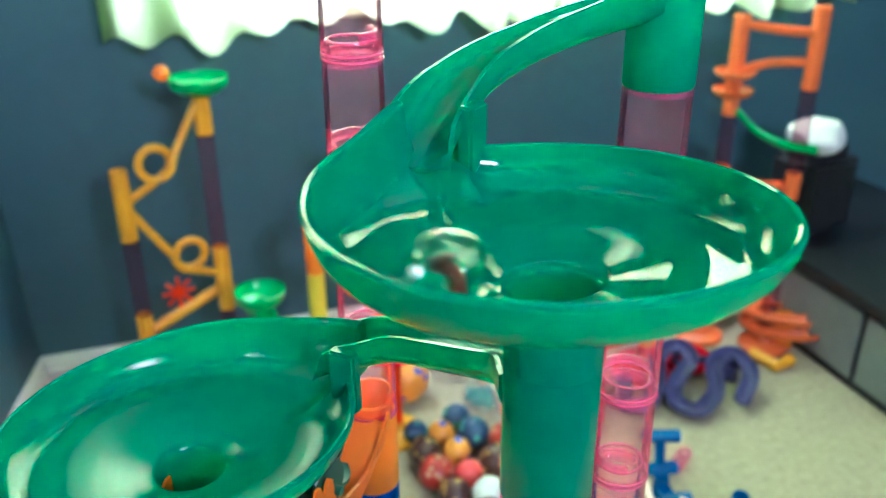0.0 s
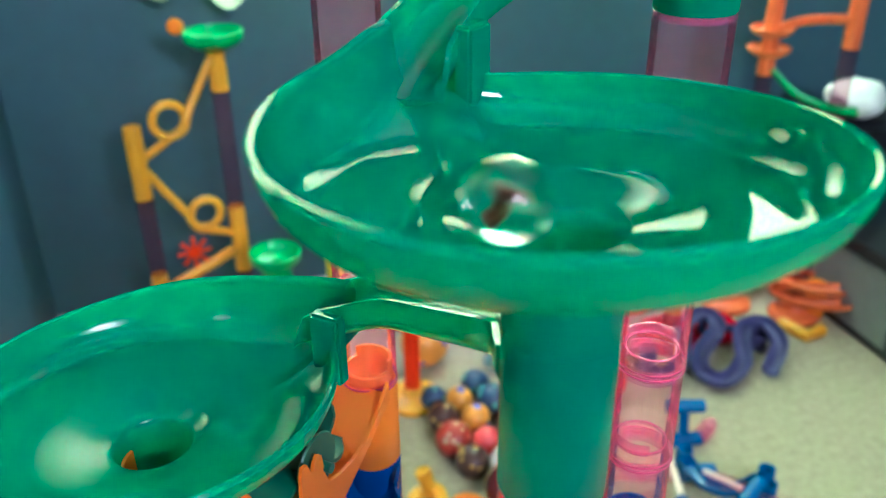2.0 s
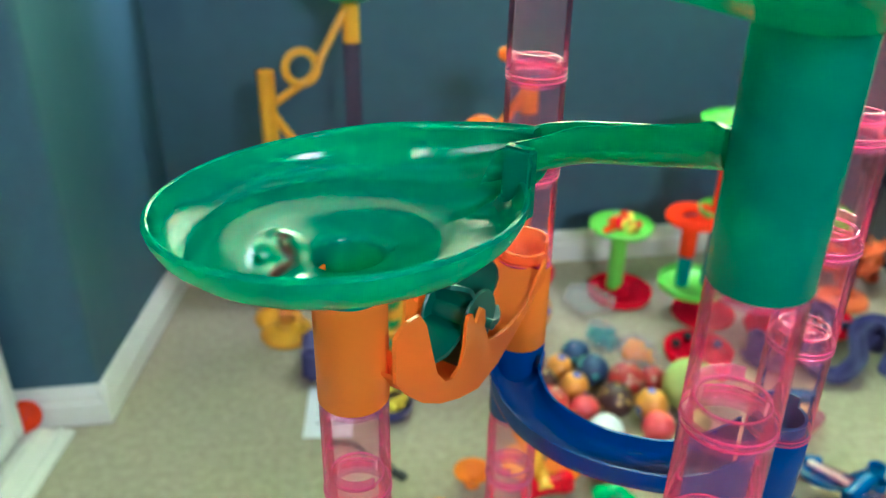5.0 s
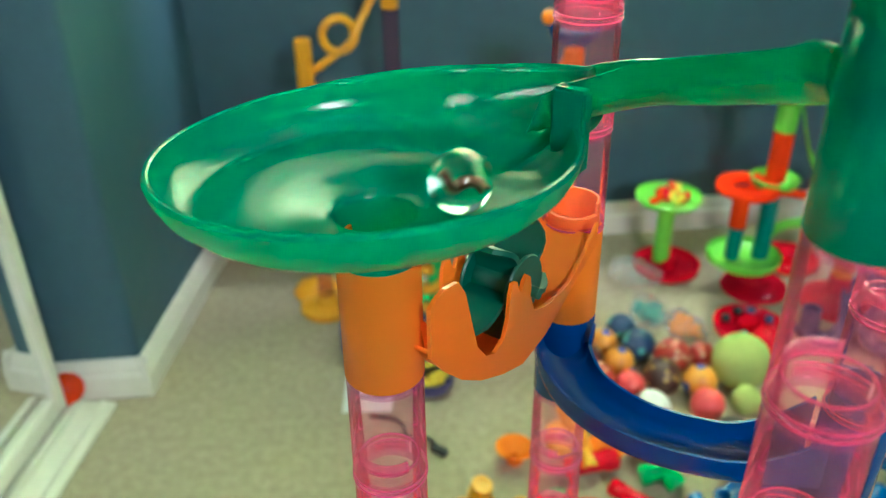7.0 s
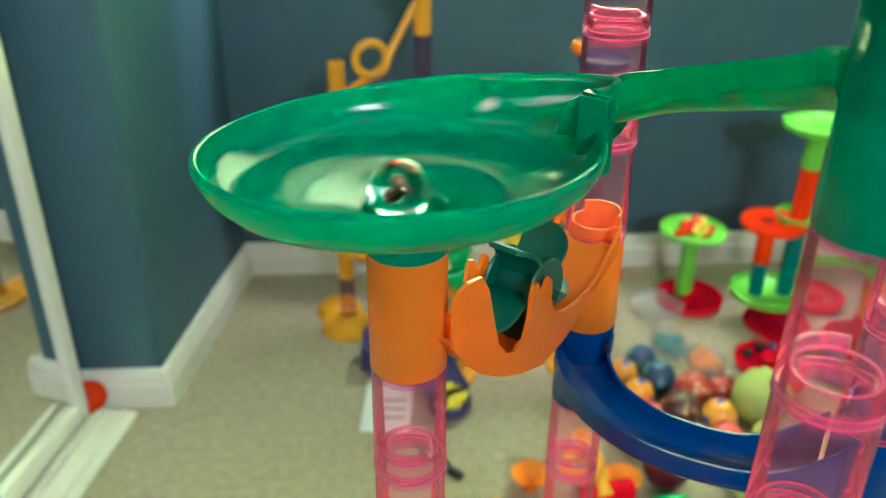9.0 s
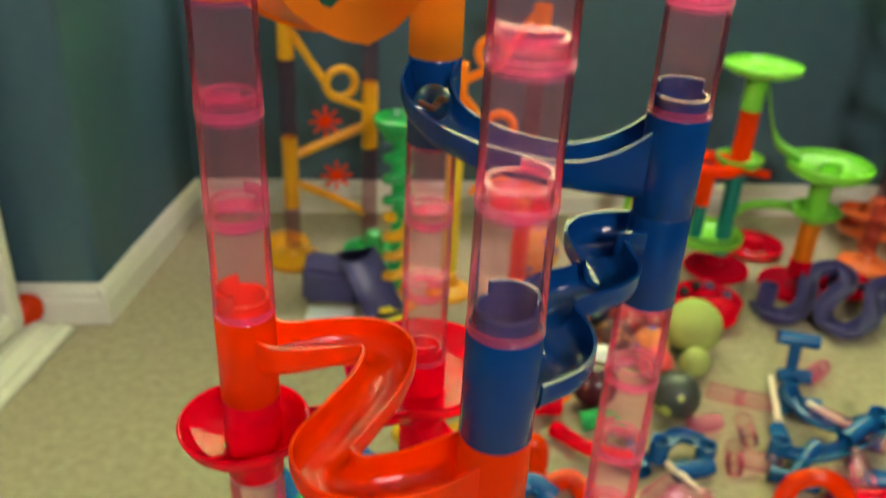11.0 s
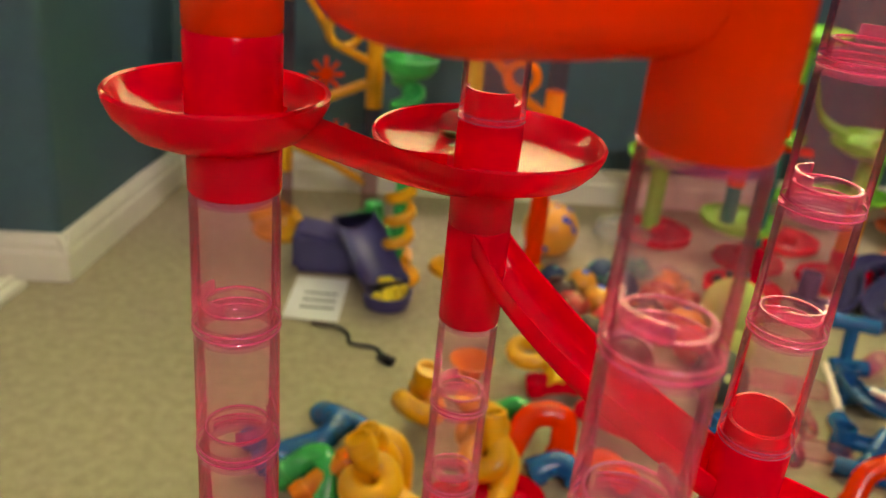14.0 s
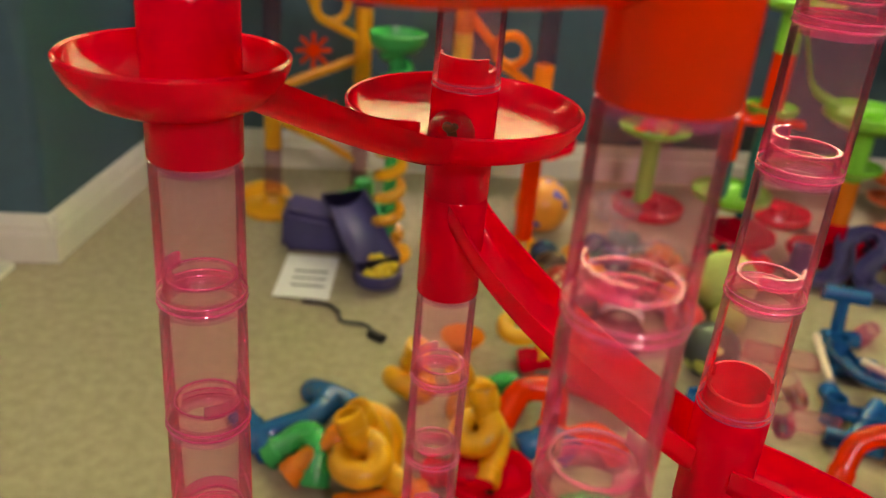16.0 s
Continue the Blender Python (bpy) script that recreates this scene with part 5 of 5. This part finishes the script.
for v in bm.verts:
    v.co = Vector((v.co.x * 1.1, v.co.y, v.co.z * 0.7)) * (1 + 0.2 * noise.noise(v.co * 30))
soft = tagged(part("crumpled_cloth", bm, WHITE), "white crumpled cloth lying on a black box", "cloth")
soft.matrix_world = Matrix.Translation(room(1.17, 1.02, 0.39))
bm = bmesh.new()
box(bm, (-0.05, -0.05, 0.0), (0.10, 0.07, 0.18), None, 0.03)
bx = tagged(part("black_box", bm, BLACK), "black box standing on the low dresser", "box")
bx.matrix_world = Matrix.Translation(room(1.16, 1.02, 0.19)) @ pose(0, 0, 0, 0, 0, ROOM)


def motions():
    """The marble's way: swirl, drop, ramp, tracks, trays; and the paddle wheel that it pushes."""
    rows = []

    def swirl(t0, t1, centre, rim, sx, sy, times, angles, radii, floor_drop=0.0125):
        n = round((t1 - t0) / 0.05)
        for k in range(n + 1):
            t = t0 + (t1 - t0) * k / n
            a, r = radians(np.interp(t, times, angles)), float(np.interp(t, times, radii))
            x, y = r * math.cos(a), r * math.sin(a)
            rise = max(0.0, r - 0.036) * 0.5 - max(0.0, 0.034 - r) * 0.22 - max(0.0, 0.013 - r) * 1.1
            rows.append((t, centre[0] + x, centre[1] + y, rim - floor_drop + MR + rise + sx * x + sy * y))

    swirl(0.0, 4.2, (0.106, 0.006), 0.803, 0.046, -0.058, [0, 0.1, 0.2, 0.3, 0.4, 0.5, 0.6, 0.7, 0.8, 0.9, 1.0, 1.1, 1.2, 1.3, 1.4, 1.5, 1.6, 1.8, 2.0, 2.2, 2.4, 2.6, 2.8, 3.0, 3.2, 3.4, 3.6, 3.8, 4.0, 4.2],
          [-98, -46, 20, 75, 122, 161, 200, 255, 335, 400, 440, 469, 508, 568, 637, 690, 738, 883, 983, 1115, 1275, 1400, 1564, 1732, 1887, 2065, 2262, 2465, 2677, 2900],
          [0.041, 0.041, 0.041, 0.041, 0.04, 0.04, 0.04, 0.038, 0.037, 0.036, 0.036, 0.033, 0.030, 0.026, 0.024, 0.022, 0.022, 0.026, 0.016, 0.025, 0.0185, 0.022, 0.018, 0.0135, 0.0125, 0.0165, 0.0135, 0.0135, 0.0095, 0.005])
    rows.extend([(4.28, 0.110, 0.003, 0.772), (4.36, 0.106, 0.010, 0.746 + MR), (4.44, 0.0684, 0.0384, 0.7315 + MR), (4.5, 0.052, 0.0450, 0.7245 + MR), (4.57, 0.0276, 0.0455, 0.7165 + MR)])
    swirl(4.65, 9.9, (-0.0050, -0.0025), 0.7172, 0.06, -0.035, [4.65, 4.72, 5.2, 5.9, 6.3, 6.8, 6.9, 7.0, 7.1, 7.2, 7.3, 7.4, 7.5, 7.6, 7.7, 7.8, 7.9, 8.0, 8.1, 8.2, 9.0, 9.9],
          [84, 130, 400, 720, 970, 1327, 1385, 1444, 1519, 1566, 1609, 1690, 1765, 1823, 1893, 1962, 2030, 2098, 2175, 2248, 2830, 3700],
          [0.040, 0.041, 0.039, 0.036, 0.034, 0.031, 0.028, 0.028, 0.029, 0.028, 0.027, 0.024, 0.0235, 0.0265, 0.0255, 0.024, 0.024, 0.024, 0.0235, 0.023, 0.018, 0.011])
    rows.extend([(10.0, -0.004, -0.002, 0.680), (10.15, 0.0, 0.007, 0.663), (10.3, 0.001, 0.024, 0.644), (10.45, 0.001, 0.046, 0.6345), (10.6, 0.001, 0.070, 0.640), (10.75, 0.0, 0.094, 0.653), (10.85, 0.0, 0.108, 0.640),
                 (10.93, 0.003, 0.103, 0.606), (11.0, 0.014, 0.091, 0.591), (11.1, 0.045, 0.086, 0.583), (11.2, 0.078, 0.096, 0.580), (11.3, 0.108, 0.110, 0.577), (11.38, 0.112, 0.110, 0.562), (11.5, 0.098, 0.102, 0.555),
                 (11.6, 0.094, 0.092, 0.553), (11.7, 0.106, 0.081, 0.550), (11.8, 0.104, 0.063, 0.547), (11.9, 0.103, 0.045, 0.543), (11.95, 0.116, 0.032, 0.540), (12.0, 0.112, 0.006, 0.533), (12.08, 0.103, -0.006, 0.510),
                 (12.16, 0.088, -0.027, 0.5085), (12.24, 0.067, -0.031, 0.5080), (12.32, 0.058, -0.010, 0.5080), (12.4, 0.052, 0.014, 0.5085), (12.47, 0.042, 0.030, 0.5085), (12.54, 0.026, 0.030, 0.5085), (12.62, 0.010, 0.009, 0.506), (12.7, -0.003, 0.004, 0.500), (12.78, 0.003, -0.014, 0.467),
                 (12.9, -0.017, -0.016, 0.467), (13.0, -0.024, 0.008, 0.467), (13.05, -0.004, 0.016, 0.461), (13.1, 0.004, 0.034, 0.4540), (13.15, 0.004, 0.060, 0.4425)])
    swirl(13.2, 15.0, (-0.003, 0.115), 0.436, 0.0, 0.0, [13.2, 13.3, 13.4, 13.5, 13.6, 13.7, 13.8, 14.0, 14.2, 14.4, 14.5, 14.6, 14.8, 15.0], [-55, 70, 146, 205, 283, 350, 421, 512, 612, 780, 830, 900, 965, 1011],
          [0.028, 0.030, 0.030, 0.029, 0.027, 0.026, 0.026, 0.026, 0.025, 0.024, 0.024, 0.023, 0.022, 0.022], 0.0105)
    rows.extend([(15.5, 0.006, 0.0945, 0.4330), (16.0, 0.0065, 0.0940, 0.4330)])
    spin, keyed, last = 0.0, [], None
    for t, x, y, z in rows:
        here = Vector((x, y, z))
        if last is not None:
            spin += min(75.0, math.degrees((here - last).length / MR))
        last = here
        keyed.append((t, pose(x, y, z, 25, spin, 10)))
    walk(marble, keyed)
    wp = (0.002, 0.054, 0.649)
    walk(wheel, [(0.0, pose(*wp, 40)), (10.1, pose(*wp, 40)), (10.3, pose(*wp, 4)), (10.7, pose(*wp, -10)), (16.0, pose(*wp, -10))])


motions()
